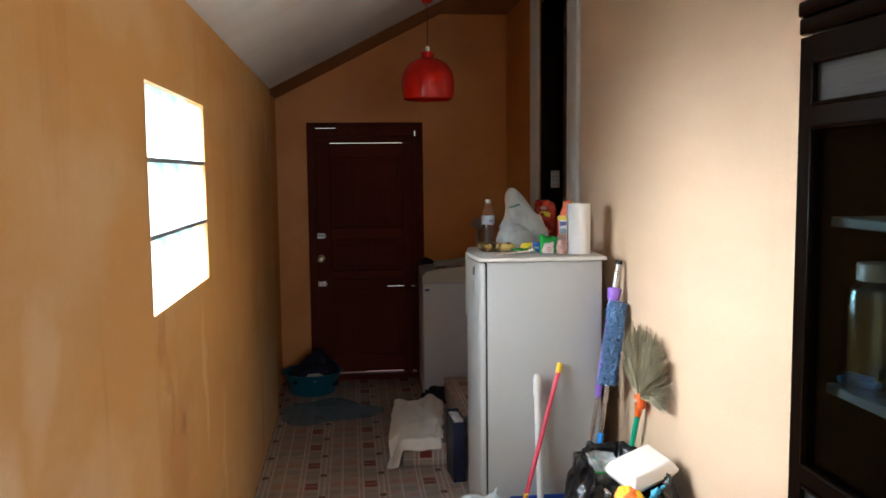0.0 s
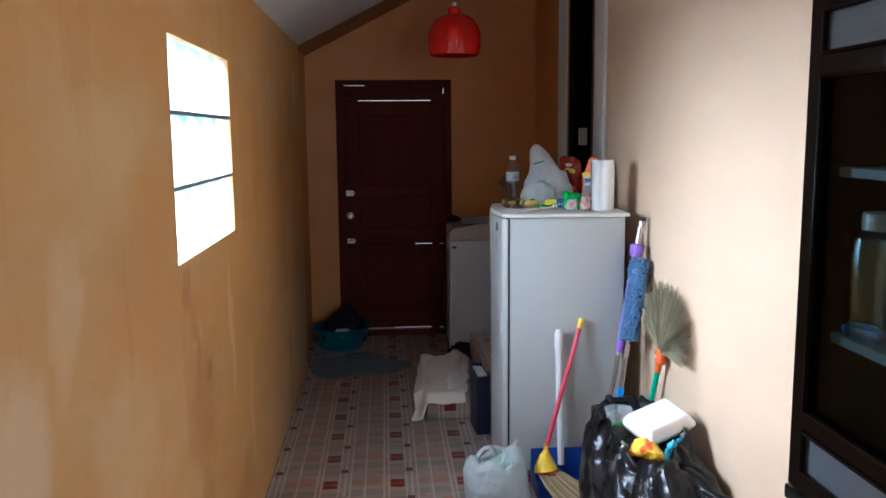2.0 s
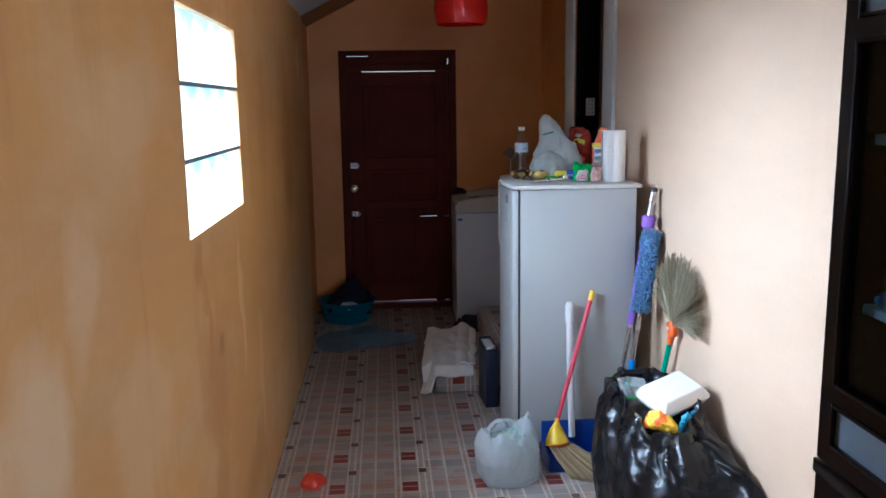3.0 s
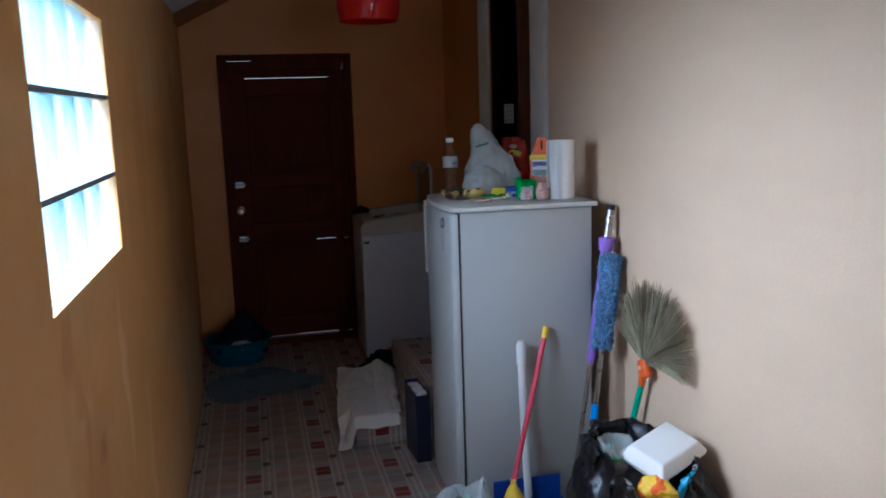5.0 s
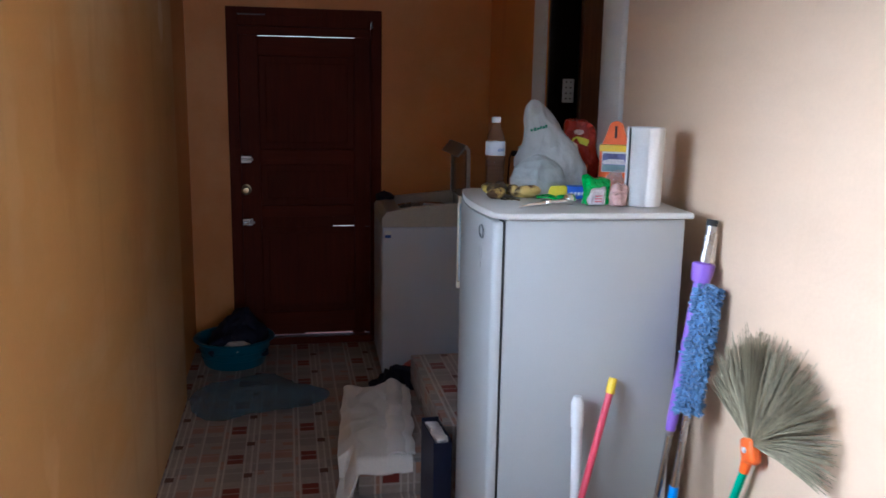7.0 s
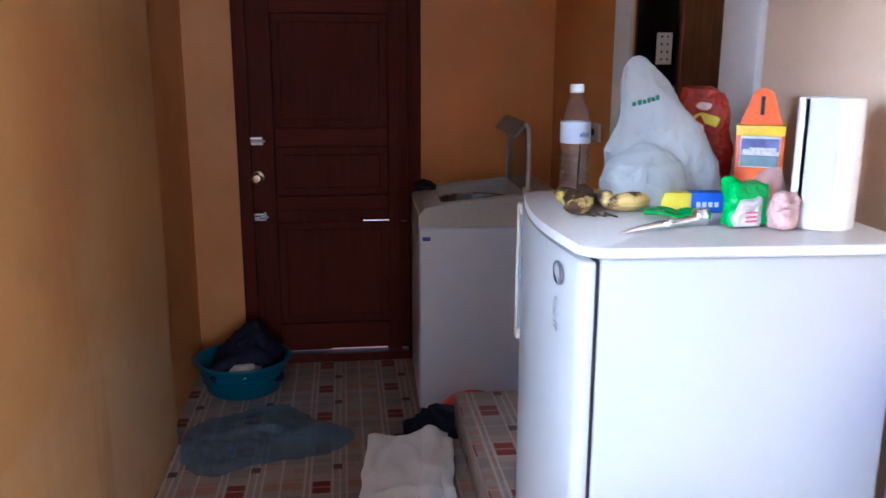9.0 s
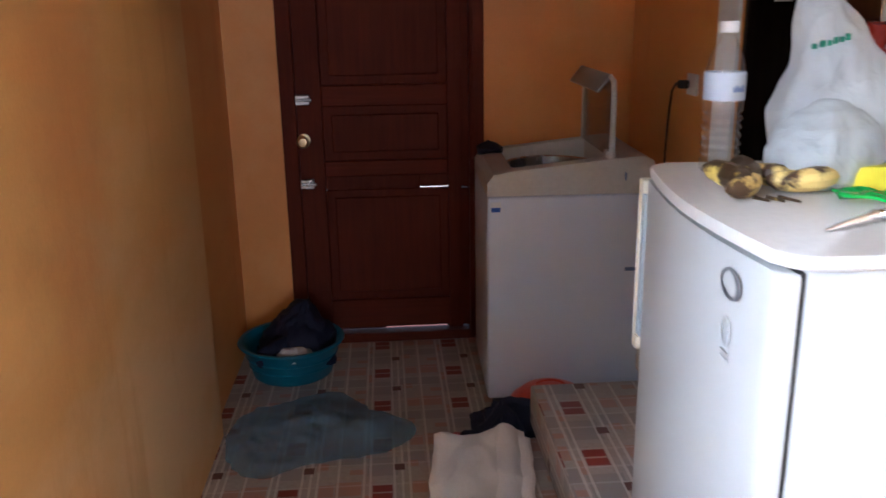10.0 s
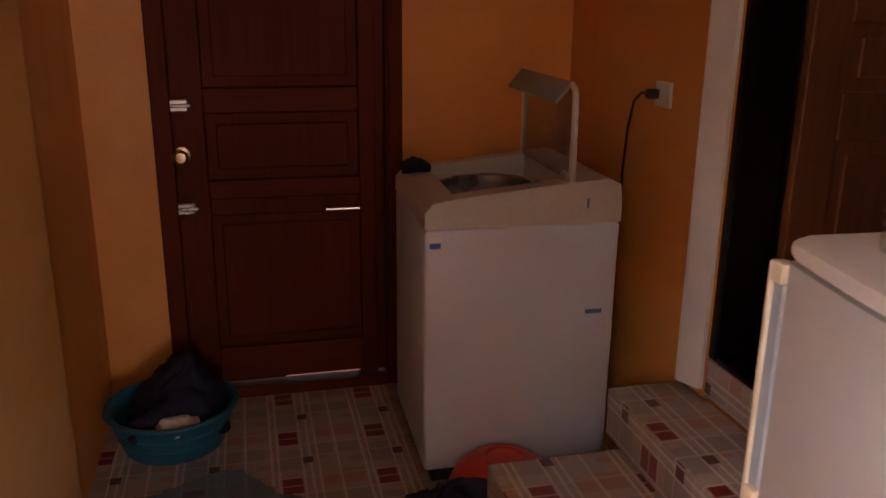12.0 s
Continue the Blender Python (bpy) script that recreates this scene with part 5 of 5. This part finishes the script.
def floor_bag():
    b = thing("carrier_bag", 0.39, 3.52, 0, 15, "full white plastic carrier bag with looped handles on the floor", "bag")
    rings = fine_rings([(0.88, 0.002), (1.0, 0.03), (1.05, 0.11), (1.02, 0.165), (0.92, 0.205), (0.80, 0.226), (0.70, 0.224), (0.62, 0.205), (0.56, 0.18)], 9)
    bm = sack(0.148, 0.118, rings, 170)
    for v in bm.verts:
        a = math.atan2(v.co.y, v.co.x)
        k = v.co.z / 0.226
        fold = abs(math.sin(4 * a + 2.2 * noise.noise(Vector((2 * a, 2 * k, 5))))) ** 0.5
        w = 1 - 0.075 * k * k * (1 - fold)
        v.co.x, v.co.y = v.co.x * w, v.co.y * w
        v.co.z += k * k * (0.020 * math.sin(2 * a + 0.6) + 0.014 * math.sin(5 * a)) - 0.03 * k * max(0, v.co.x / 0.15)
    part("sack", crease(crumple(bm, 0.024, 7, 6), 0.015, 13, 2, 0.5), M_FLOORBAG, b, "", 30)
    bm = lathe(fine_rings([(0, 0.155), (0.080, 0.158), (0.090, 0.175), (0.068, 0.202), (0.035, 0.216), (0, 0.22)], 4), 48)
    part("contents", crumple(bm, 0.022, 14, 3, 0.01, False), M_PALEGREEN, b, "pale green-blue wrapped contents")

    def strap(pts, w0, w1):
        """A flat gathered band of bag film that loops over."""
        bm = bmesh.new()
        n = len(pts)
        rows = []
        for i, p in enumerate(pts):
            w = w1 + (w0 - w1) * abs(2 * i / (n - 1) - 1) ** 1.5
            rows.append([bm.verts.new(Vector(p) + Vector((0.25 * w * (j / 4 - 0.5), w * (j / 4 - 0.5), 0.008 * (j % 2)))) for j in range(5)])
        fs = [bm.faces.new((r0[j], r0[j + 1], r1[j + 1], r1[j])) for r0, r1 in zip(rows, rows[1:]) for j in range(4)]
        bmesh.ops.recalc_face_normals(bm, faces=fs)
        bmesh.ops.solidify(bm, geom=fs, thickness=0.0012)
        return bm
    part("handle", strap([(0.035, -0.045, 0.185), (0.050, -0.035, 0.225), (0.072, -0.015, 0.272), (0.088, -0.005, 0.288), (0.100, 0.0, 0.274), (0.115, 0.01, 0.23), (0.130, 0.015, 0.16)], 0.07, 0.020), M_FLOORBAG, b, "", 80)
    part("handle", strap([(-0.095, 0.03, 0.185), (-0.075, 0.04, 0.228), (-0.045, 0.045, 0.248), (-0.01, 0.05, 0.246), (0.015, 0.055, 0.225), (0.03, 0.06, 0.18)], 0.07, 0.026), M_FLOORBAG, b, "", 80)


floor_bag()


def navy_bag():
    b = thing("paper_carrier", 0.405, 4.47, 0, 4, "tall navy paper carrier bag standing between fridge and steps", "bag")
    part("sheath", boxes([(-0.020, 0.048, -0.10, -0.096, 0.001, 0.325), (-0.020, 0.048, 0.096, 0.10, 0.001, 0.345), (-0.020, -0.016, -0.096, 0.096, 0.001, 0.335), (0.044, 0.048, -0.096, 0.096, 0.001, 0.335),
                          (-0.016, 0.044, -0.096, 0.096, 0.001, 0.006)], 0.001), M_NAVYBAG, b)
    bm = box(-0.012, 0.038, -0.085, 0.085, 0.24, 0.338, 0.01, 2)
    bmesh.ops.subdivide_edges(bm, edges=bm.edges[:], cuts=4, use_grid_fill=True)
    part("contents", crumple(bm, 0.016, 24, 3, 0, False), M_PACKWHITE, b, "pale crumpled paper inside")


navy_bag()


def towel():
    def h(x, y):
        soft = noise.noise(Vector((x * 9, y * 6, 3)))
        z = 0.152 + 0.004 * soft + 0.003 * math.sin(x * 30 + 5 * soft) + 0.007 * min(1, max(0, (y - 4.66) / 0.1)) * (1 - abs(math.sin(y * 13 + 4 * noise.noise(Vector((x * 5, y * 3, 8)))))) ** 2
        lip = 0.142 - 0.090 * (y - 4.60) / 0.83
        if x < lip:
            z -= (lip - x) * 2.6 * (1.25 if y < 4.78 else 0.30)
        if y < 4.640:
            z -= (4.640 - y) * 1.2
        z += 0.028 * max(0, 1 - math.hypot(x - 0.27, y - 5.40) / 0.07) + 0.014 * max(0, 1 - math.hypot(x - 0.08, y - 5.40) / 0.07)
        return max(0.014 + 0.006 * math.sin(x * 60), z)

    def edge(bm, seed):
        """Frayed, wavy hems."""
        for v in bm.verts:
            v.co.x += 0.014 * noise.noise(Vector((v.co.x * 3, v.co.y * 9, seed)))
            v.co.x += 0.090 * (v.co.y - 4.60) / 0.83
            v.co.y += 0.006 * noise.noise(Vector((v.co.x * 11, v.co.y * 2, seed + 4)))
        return bm
    t = tagged(part("towel", edge(cloth(0.052, 0.345, 4.60, 5.42, 60, 100, h, 0.010), 1), M_TOWEL, None, "folded off-white towel with dark stripes draped over the lowest step", 70), "", "towel")
    part("folded_edge", edge(cloth(0.250, 0.325, 4.64, 5.41, 18, 80, lambda x, y: h(x, y) + 0.012 + 0.014 * max(0.0, math.sin(math.pi * (x - 0.250) / 0.075)) ** 0.7, 0.008), 1), M_TOWEL, t, "", 70)
    part("folded_edge", edge(cloth(0.315, 0.365, 4.66, 5.38, 14, 70, lambda x, y: h(x, y) + 0.005 + 0.011 * max(0.0, math.sin(math.pi * (x - 0.315) / 0.05)) ** 0.7, 0.008), 1), M_TOWEL, t, "", 70)
    for k in range(3):
        part("woven_stripe", edge(cloth(0.056, 0.150, 4.612 + 0.022 * k, 4.622 + 0.022 * k, 24, 2, lambda x, y: h(x, y) + 0.0045, 0.002), 1), M_STRIPE, t, "dark woven stripe")


towel()


def wash_basin():
    b = thing("basin", -0.435, 6.36, 0, 0, "round teal plastic wash basin with dark laundry in it", "basin")
    part("bowl", lathe([(0, 0.002), (0.165, 0.002), (0.172, 0.008), (0.205, 0.135), (0.222, 0.150), (0.224, 0.158), (0.214, 0.160), (0.198, 0.145), (0.165, 0.016), (0, 0.014)], 48), M_TEALB, b)
    part("rim", lathe([(0.212, 0.156), (0.226, 0.150), (0.231, 0.156), (0.226, 0.163), (0.213, 0.163)], 48), M_TEALB, b)
    for z in (0.055, 0.095):
        part("moulded_band", lathe([(0.172 + 0.26 * (z - 0.008), z), (0.178 + 0.26 * (z - 0.008), z + 0.004), (0.174 + 0.26 * (z - 0.008), z + 0.008)], 48), M_TEALB, b)
    bm = lathe(fine_rings([(0, 0.06), (0.17, 0.07), (0.178, 0.13), (0.165, 0.18), (0.13, 0.225), (0.07, 0.25), (0, 0.258)], 4), 48)
    for v in bm.verts:
        v.co.z += 0.05 * math.sin(v.co.x * 14 + 1) * (v.co.z > 0.1)
        v.co.z -= 0.09 * max(0, -v.co.y / 0.17) * (v.co.z > 0.1)
    l = tagged(part("dark_laundry", crumple(bm, 0.030, 11, 3, 0.016, False), M_NAVY, None, "heap of black laundry in the basin"), "", "laundry")
    l.matrix_basis = pose(-0.42, 6.38, 0.0)
    part("sleeve", crumple(tube([(-0.02, -0.10, 0.17), (-0.07, -0.155, 0.165), (-0.115, -0.17, 0.14), (-0.13, -0.16, 0.10)], (0.035, 0.034, 0.030, 0.024), 14), 0.012, 22, 5, 0, False), M_NAVY, l, "limp black sleeve")
    bm = lathe([(0, 0.11), (0.07, 0.115), (0.075, 0.145), (0.04, 0.165), (0, 0.168)], 24)
    l = tagged(part("pale_cloth", crumple(bm, 0.02, 16, 8, 0.01, False), M_TOWEL, None, "pale cloth lying in the basin"), "", "laundry")
    l.matrix_basis = pose(-0.42, 6.24, 0.0)


wash_basin()


def floor_sheet():
    def h(x, y):
        p = Vector((x * 7, y * 7, 1))
        ridge = abs(noise.noise(p)) + 0.5 * abs(noise.noise(p * 2.4))
        heap = math.exp(-((x + 0.28) ** 2 + (y - 5.86) ** 2) / 0.012) + 0.6 * math.exp(-((x + 0.12) ** 2 + (y - 5.80) ** 2) / 0.008)
        return 0.004 + 0.014 * max(0, 0.42 - ridge) + heap * (0.012 + 0.075 * abs(noise.noise(p * 1.4 + Vector((3, 1, 0)))))
    bm = bmesh.new()
    cx, cy, rings, seg = -0.34, 5.79, 34, 110
    rows = []
    for j in range(1, rings + 1):
        row = []
        for i in range(seg):
            a = 2 * math.pi * i / seg
            r = 0.27 * (1 + 0.28 * noise.noise(Vector((1.3 * math.cos(a), 1.3 * math.sin(a), 4))) + 0.06 * noise.noise(Vector((9 * math.cos(a), 9 * math.sin(a), 9))))
            r *= 1 + 0.32 * max(0, math.cos(a + 0.12)) ** 10 + 0.10 * max(0, math.cos(a + 2.2)) ** 6 + 0.08 * abs(math.sin(2.5 * a + 0.7))
            x, y = cx + r * j / rings * math.cos(a), cy + 1.05 * r * j / rings * math.sin(a)
            row.append(bm.verts.new((max(-0.632, x), y, h(x, y))))
        rows.append(row)
    mid = bm.verts.new((cx, cy, h(cx, cy)))
    fs = [bm.faces.new((mid, rows[0][i], rows[0][(i + 1) % seg])) for i in range(seg)]
    for r0, r1 in zip(rows, rows[1:]):
        for i in range(seg):
            fs.append(bm.faces.new((r0[i], r1[i], r1[(i + 1) % seg], r0[(i + 1) % seg])))
    bmesh.ops.recalc_face_normals(bm, faces=fs)
    bmesh.ops.solidify(bm, geom=fs, thickness=0.0015)
    tagged(part("plastic_sheet", bm, M_SHEET, None, "crumpled blue-grey plastic sheet on the floor"), "", "plastic sheet")


floor_sheet()


def washer_area():
    w = thing("washing_machine", 0.370, 5.885, 0, -1.5, "grey-white top-loading washing machine with its lid up", "washing machine")
    W, D = 0.62, 0.57
    bm = box(0, W, 0, D, 0.055, 0.865, 0.014, 3)
    part("cabinet", bm, M_WASH, w)
    part("plinth", box(0.03, W - 0.03, 0.03, D - 0.03, 0.0, 0.06), M_DARKVOID, w, "dark recessed base")
    # top frame: rises towards the back, open tub in the middle
    bm = bmesh.new()
    prof = [(0.0, 0.866), (0.0, 0.915), (0.025, 0.945), (0.10, 0.958), (0.46, 0.995), (0.57, 1.003), (0.612, 0.985), (W, 0.93), (W, 0.866)]

    def slab(y0, y1, pr):
        lo = [bm.verts.new((x, y0, z)) for x, z in pr]
        hi = [bm.verts.new((x, y1, z)) for x, z in pr]
        bm.faces.new(lo)
        bm.faces.new(hi[::-1])
        for i in range(len(pr)):
            j = (i + 1) % len(pr)
            bm.faces.new((lo[i], lo[j], hi[j], hi[i]))
    slab(0.0, 0.07, prof)
    slab(D - 0.06, D, prof)
    slab(0.0705, D - 0.0605, [(0.0, 0.866), (0.0, 0.915), (0.025, 0.945), (0.10, 0.955), (0.10, 0.866)])
    slab(0.0705, D - 0.0605, [(0.46, 0.866), (0.46, 0.993), (0.57, 1.002), (0.612, 0.985), (W, 0.93), (W, 0.866)])
    part("top_frame", bm, M_WASHTOP, w, "ivory plastic top frame")
    tub = lathe([(0.175, 0.93), (0.182, 0.935), (0.178, 0.90), (0.175, 0.60), (0.0, 0.60)], 36, Matrix.Translation((0.28, D / 2 + 0.005, 0)))
    part("tub", tub, M_METAL, w, "steel drum")
    lid = part("lid", box(0.452, 0.460, 0.03, D - 0.05, 0.995, 1.275, 0.003, 2), M_SMOKE, w, "clear smoked plastic lid standing up")
    for y in (0.018, D - 0.052):
        part("lid_edge", tube([(0.458, y, 0.985), (0.458, y, 1.22), (0.455, y, 1.27), (0.440, y, 1.292)], (0.011, 0.010, 0.010, 0.008), 10), M_WASHTOP, lid, "ivory lid edge")
    part("lid_flap", box(-0.075, 0.004, 0.022, D - 0.048, -0.006, 0.006, 0.004, 2, Matrix.Translation((0.446, 0, 1.290)) @ Matrix.Rotation(radians(-50), 4, "Y")), M_FLAP, lid, "grey folded lid flap")
    part("lid_hinge", box(0.440, 0.478, 0.03, 0.075, 0.985, 1.02, 0.006, 2), M_WASHTOP, lid)
    part("energy_label", box(0.012, 0.05, -0.0022, -0.0005, 0.805, 0.845), M_WHITE, w, "small white and blue sticker")
    part("label_print", box(0.014, 0.048, -0.004, -0.0024, 0.808, 0.825), M_BOXBLUE, w)
    part("maker_mark", box(0.52, 0.575, -0.0022, -0.0005, 0.568, 0.582), M_INK, w)
    part("screw_cover", box(0.505, 0.512, -0.002, 0.001, 0.915, 0.945), M_INK, w)
    k = tagged(part("dark_rag", crumple(lathe([(0, 0), (0.05, 0.0), (0.055, 0.02), (0.03, 0.035), (0, 0.04)], 18), 0.02, 20, 2, 0, False), M_NAVY, None, "dark rag lying on the washing machine"), "", "rag")
    k.matrix_basis = pose(0.44, 6.36, 0.955)

    s = thing("wall_socket", XR, 5.895, 1.215, 0, "white wall socket with a black plug in it", "socket")
    part("plate", box(-0.012, 0.0, -0.045, 0.045, 0, 0.075, 0.003), M_WHITE, s)
    plug = part("plug", box(-0.050, -0.012, 0.012, 0.042, 0.022, 0.052, 0.006, 2), M_DARKVOID, s, "black plug")
    pts = [(-0.04, 0.04, 0.037), (-0.035, 0.09, 0.035), (-0.025, 0.16, 0.0), (-0.018, 0.205, -0.10), (-0.016, 0.225, -0.25), (-0.018, 0.215, -0.40), (-0.03, 0.20, -0.55), (-0.05, 0.19, -0.75)]
    part("cable", tube(pts, 0.0045, 8), M_CORD, plug, "dark power cable")

    r = thing("red_bowl", 0.590, 5.735, 0, 0, "upturned red plastic bowl in front of the washing machine", "bowl")
    part("bowl", lathe([(0.176, 0.002), (0.180, 0.008), (0.174, 0.065), (0.152, 0.118), (0.110, 0.154), (0.055, 0.167), (0, 0.169)], 40), M_REDBAG, r)
    part("foot_ring", lathe([(0.055, 0.165), (0.060, 0.174), (0.066, 0.163)], 28), M_REDBAG, r)
    bm = lathe(fine_rings([(0, 0.002), (0.05, 0.002), (0.095, 0.004), (0.105, 0.02), (0.09, 0.05), (0.055, 0.085), (0.025, 0.11), (0, 0.118)], 5), 72)
    for v in bm.verts:
        # limp corners stick out and up
        a = math.atan2(v.co.y, v.co.x)
        horn = max(0, math.cos(2.5 * a + 0.9)) ** 14
        far = math.hypot(v.co.x, v.co.y) / 0.1
        v.co.x *= 1 + 1.1 * horn * far
        v.co.y *= 1 + 1.0 * horn * far
        v.co.z += 0.075 * horn * far * max(0, math.sin(a + 0.9)) + 0.03 * max(0, math.cos(4 * a + 1)) ** 6 * (v.co.z > 0.05)
    c = tagged(part("navy_rag", crease(crumple(bm, 0.036, 11, 4, 0.012), 0.02, 16, 3), M_NAVY, None, "crumpled navy cloth with stray corners beside the steps"), "", "rag")
    c.matrix_basis = pose(0.405, 5.620, 0.0) @ Matrix.Diagonal((0.95, 0.85, 1.3, 1))
    bm = lathe([(0, 0.002), (0.07, 0.004), (0.07, 0.02), (0.04, 0.03), (0, 0.03)], 24)
    c = tagged(part("maroon_rag", crumple(bm, 0.03, 15, 9, 0.01), M_PINK, None, "dull red cloth scrap on the floor"), "", "rag")
    c.matrix_basis = pose(0.235, 5.62, 0.0)
    bm = lathe([(0, 0.002), (0.05, 0.004), (0.052, 0.03), (0.03, 0.05), (0, 0.055)], 24)
    c = tagged(part("red_cloth", crumple(bm, 0.02, 18, 5, 0.008), M_REDBAG, None, "small red cloth lying on the floor"), "", "rag")
    c.matrix_basis = pose(-0.455, 3.53, 0.0)


washer_area()

# ---------------- glazed cabinet ----------------


def cabinet():
    c = thing("display_cabinet", 0.72, 0.20, 0, 0, "tall dark-stained wooden display cabinet with glass doors", "cabinet")
    L, D = 1.437, 0.385            # along the wall, depth
    part("carcass", boxes([(0.02, D, L - 0.018, L, 0.06, 1.88), (0.02, D, 0, 0.018, 0.06, 1.88), (0.02, D, 0.018, L - 0.018, 1.86, 1.88),
                           (0.0, D, 0.0, L + 0.004, 0.0, 0.06), (0.02, D, 0.018, L - 0.018, 0.89, 0.912)], 0.002), M_DARKWOOD, c)
    part("back_panel", boxes([(D - 0.012, D - 0.004, 0.018, L - 0.018, 0.06, 1.86)]), M_CABIN, c, "blue-grey lining, coloured dark for the shade in the cabinet")
    part("cornice", boxes([(-0.003, D, -0.006, L + 0.002, 1.882, 1.915), (-0.006, D, -0.010, L + 0.003, 1.915, 1.945)], 0.006, 2), M_DARKWOOD, c, "dark moulded cornice")
    part("waist_moulding", boxes([(-0.006, D, -0.004, L + 0.003, 0.885, 0.915)], 0.005, 2), M_DARKWOOD, c)
    half = L / 2
    for k in range(2):
        y0, y1 = (k * half + 0.002, (k + 1) * half - 0.002)
        d = part("glass_door", panel(y0, y1, 0.918, 1.878, [(y0 + 0.042, y1 - 0.042, a0, a1) for a0, a1 in ((0.955, 1.042), (1.075, 1.715), (1.750, 1.832))],
                                     0.02, lambda u, z, t: (t, u, z)), M_DARKWOOD, c, "dark framed glass door")
        for z0, z1 in ((0.955, 1.042), (1.075, 1.715), (1.750, 1.832)):
            for q in ((y0 + 0.042, y0 + 0.050, z0, z1), (y1 - 0.050, y1 - 0.042, z0, z1), (y0 + 0.050, y1 - 0.050, z0, z0 + 0.008), (y0 + 0.050, y1 - 0.050, z1 - 0.008, z1)):
                part("bead", box(-0.004, 0.006, *q, bevel=0.002), M_DARKWOOD, d)
        g = part("pane", boxes([(0.010, 0.014, y0 + 0.042, y1 - 0.042, 1.075, 1.715)]), M_GLASS, d, "clear dusty glass pane")
        g.visible_shadow = False
        part("ribbed_pane", boxes([(0.009, 0.014, y0 + 0.042, y1 - 0.042, 1.750, 1.832)]), M_FROST, d, "grey ribbed glass strip")
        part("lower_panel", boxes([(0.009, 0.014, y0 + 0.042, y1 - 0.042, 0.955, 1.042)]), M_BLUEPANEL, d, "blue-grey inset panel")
        b = part("lower_door", panel(y0, y1, 0.07, 0.882, [(y0 + 0.06, y1 - 0.06, 0.13, 0.82)], 0.02, lambda u, z, t: (t, u, z)), M_DARKWOOD, c)
        part("door_panel", boxes([(0.006, 0.014, y0 + 0.06, y1 - 0.06, 0.13, 0.82)]), M_DARKWOOD, b)
        part("door_pull", lathe([(0, 0), (0.008, 0), (0.006, 0.012), (0.013, 0.02), (0, 0.027)], 14,
                                Matrix.Translation((0, y1 - 0.03 if k == 0 else y0 + 0.03, 1.2)) @ Matrix.Rotation(radians(-90), 4, "Y")), M_BRASS, d, "small brass pull")
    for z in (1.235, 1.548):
        part("shelf", boxes([(0.045, D - 0.02, 0.02, L - 0.045, z - 0.018, z)], 0.002), M_CABSHELF, c, "blue-grey shelf board, coloured dark for the shade in the cabinet")

    def jar(x, y, z, r, h):
        j = thing("glass_jar", x, y, z, 0, "large clear glass jar with a grey lid on a cabinet shelf", "jar", "jars in the cabinet")
        part("body", lathe([(0, 0.0), (r * 0.9, 0.0), (r, 0.008), (r, h * 0.72), (r * 0.92, h * 0.80), (r * 0.62, h * 0.86), (r * 0.60, h * 0.88),
                            (r * 0.56, h * 0.88), (r * 0.58, h * 0.85), (r * 0.86, h * 0.79), (r * 0.94, h * 0.71), (r * 0.94, 0.012), (0, 0.008)], 32), M_JAR, j)
        part("lid", lathe([(0, h), (r * 0.62, h), (r * 0.66, h * 0.985), (r * 0.66, h * 0.87), (r * 0.60, h * 0.865)], 28), M_JARLID, j, "grey plastic lid")
    jar(0.812, 1.515, 1.237, 0.056, 0.232)
    jar(0.84, 1.36, 1.237, 0.05, 0.225)
    s = thing("small_bottle", 0.845, 1.505, 1.550, 0, "small clear bottle with a white cap on the upper shelf", "bottle")
    part("body", lathe([(0, 0), (0.017, 0), (0.018, 0.005), (0.018, 0.06), (0.008, 0.075), (0.008, 0.082), (0, 0.082)], 20), M_LABEL, s)
    part("cap", lathe([(0, 0.105), (0.010, 0.105), (0.011, 0.082), (0, 0.082)], 16), M_WHITE, s)
    t = thing("blue_clip", 0.805, 1.55, 1.237, 20, "bright blue plastic clip on the lower shelf", "clip")
    part("clip", boxes([(-0.012, 0.012, -0.04, 0.04, 0.0, 0.014), (-0.008, 0.008, -0.03, 0.03, 0.014, 0.022)], 0.004, 2), M_SKYBLUE, t)
    q = thing("dark_bowl", 0.90, 1.50, 1.9455, 0, "dark round bowl on top of the cabinet", "bowl")
    part("bowl", lathe([(0, 0.0), (0.05, 0.0), (0.10, 0.04), (0.115, 0.08), (0.108, 0.08), (0.09, 0.045), (0, 0.01)], 32), M_DARKVOID, q)


cabinet()
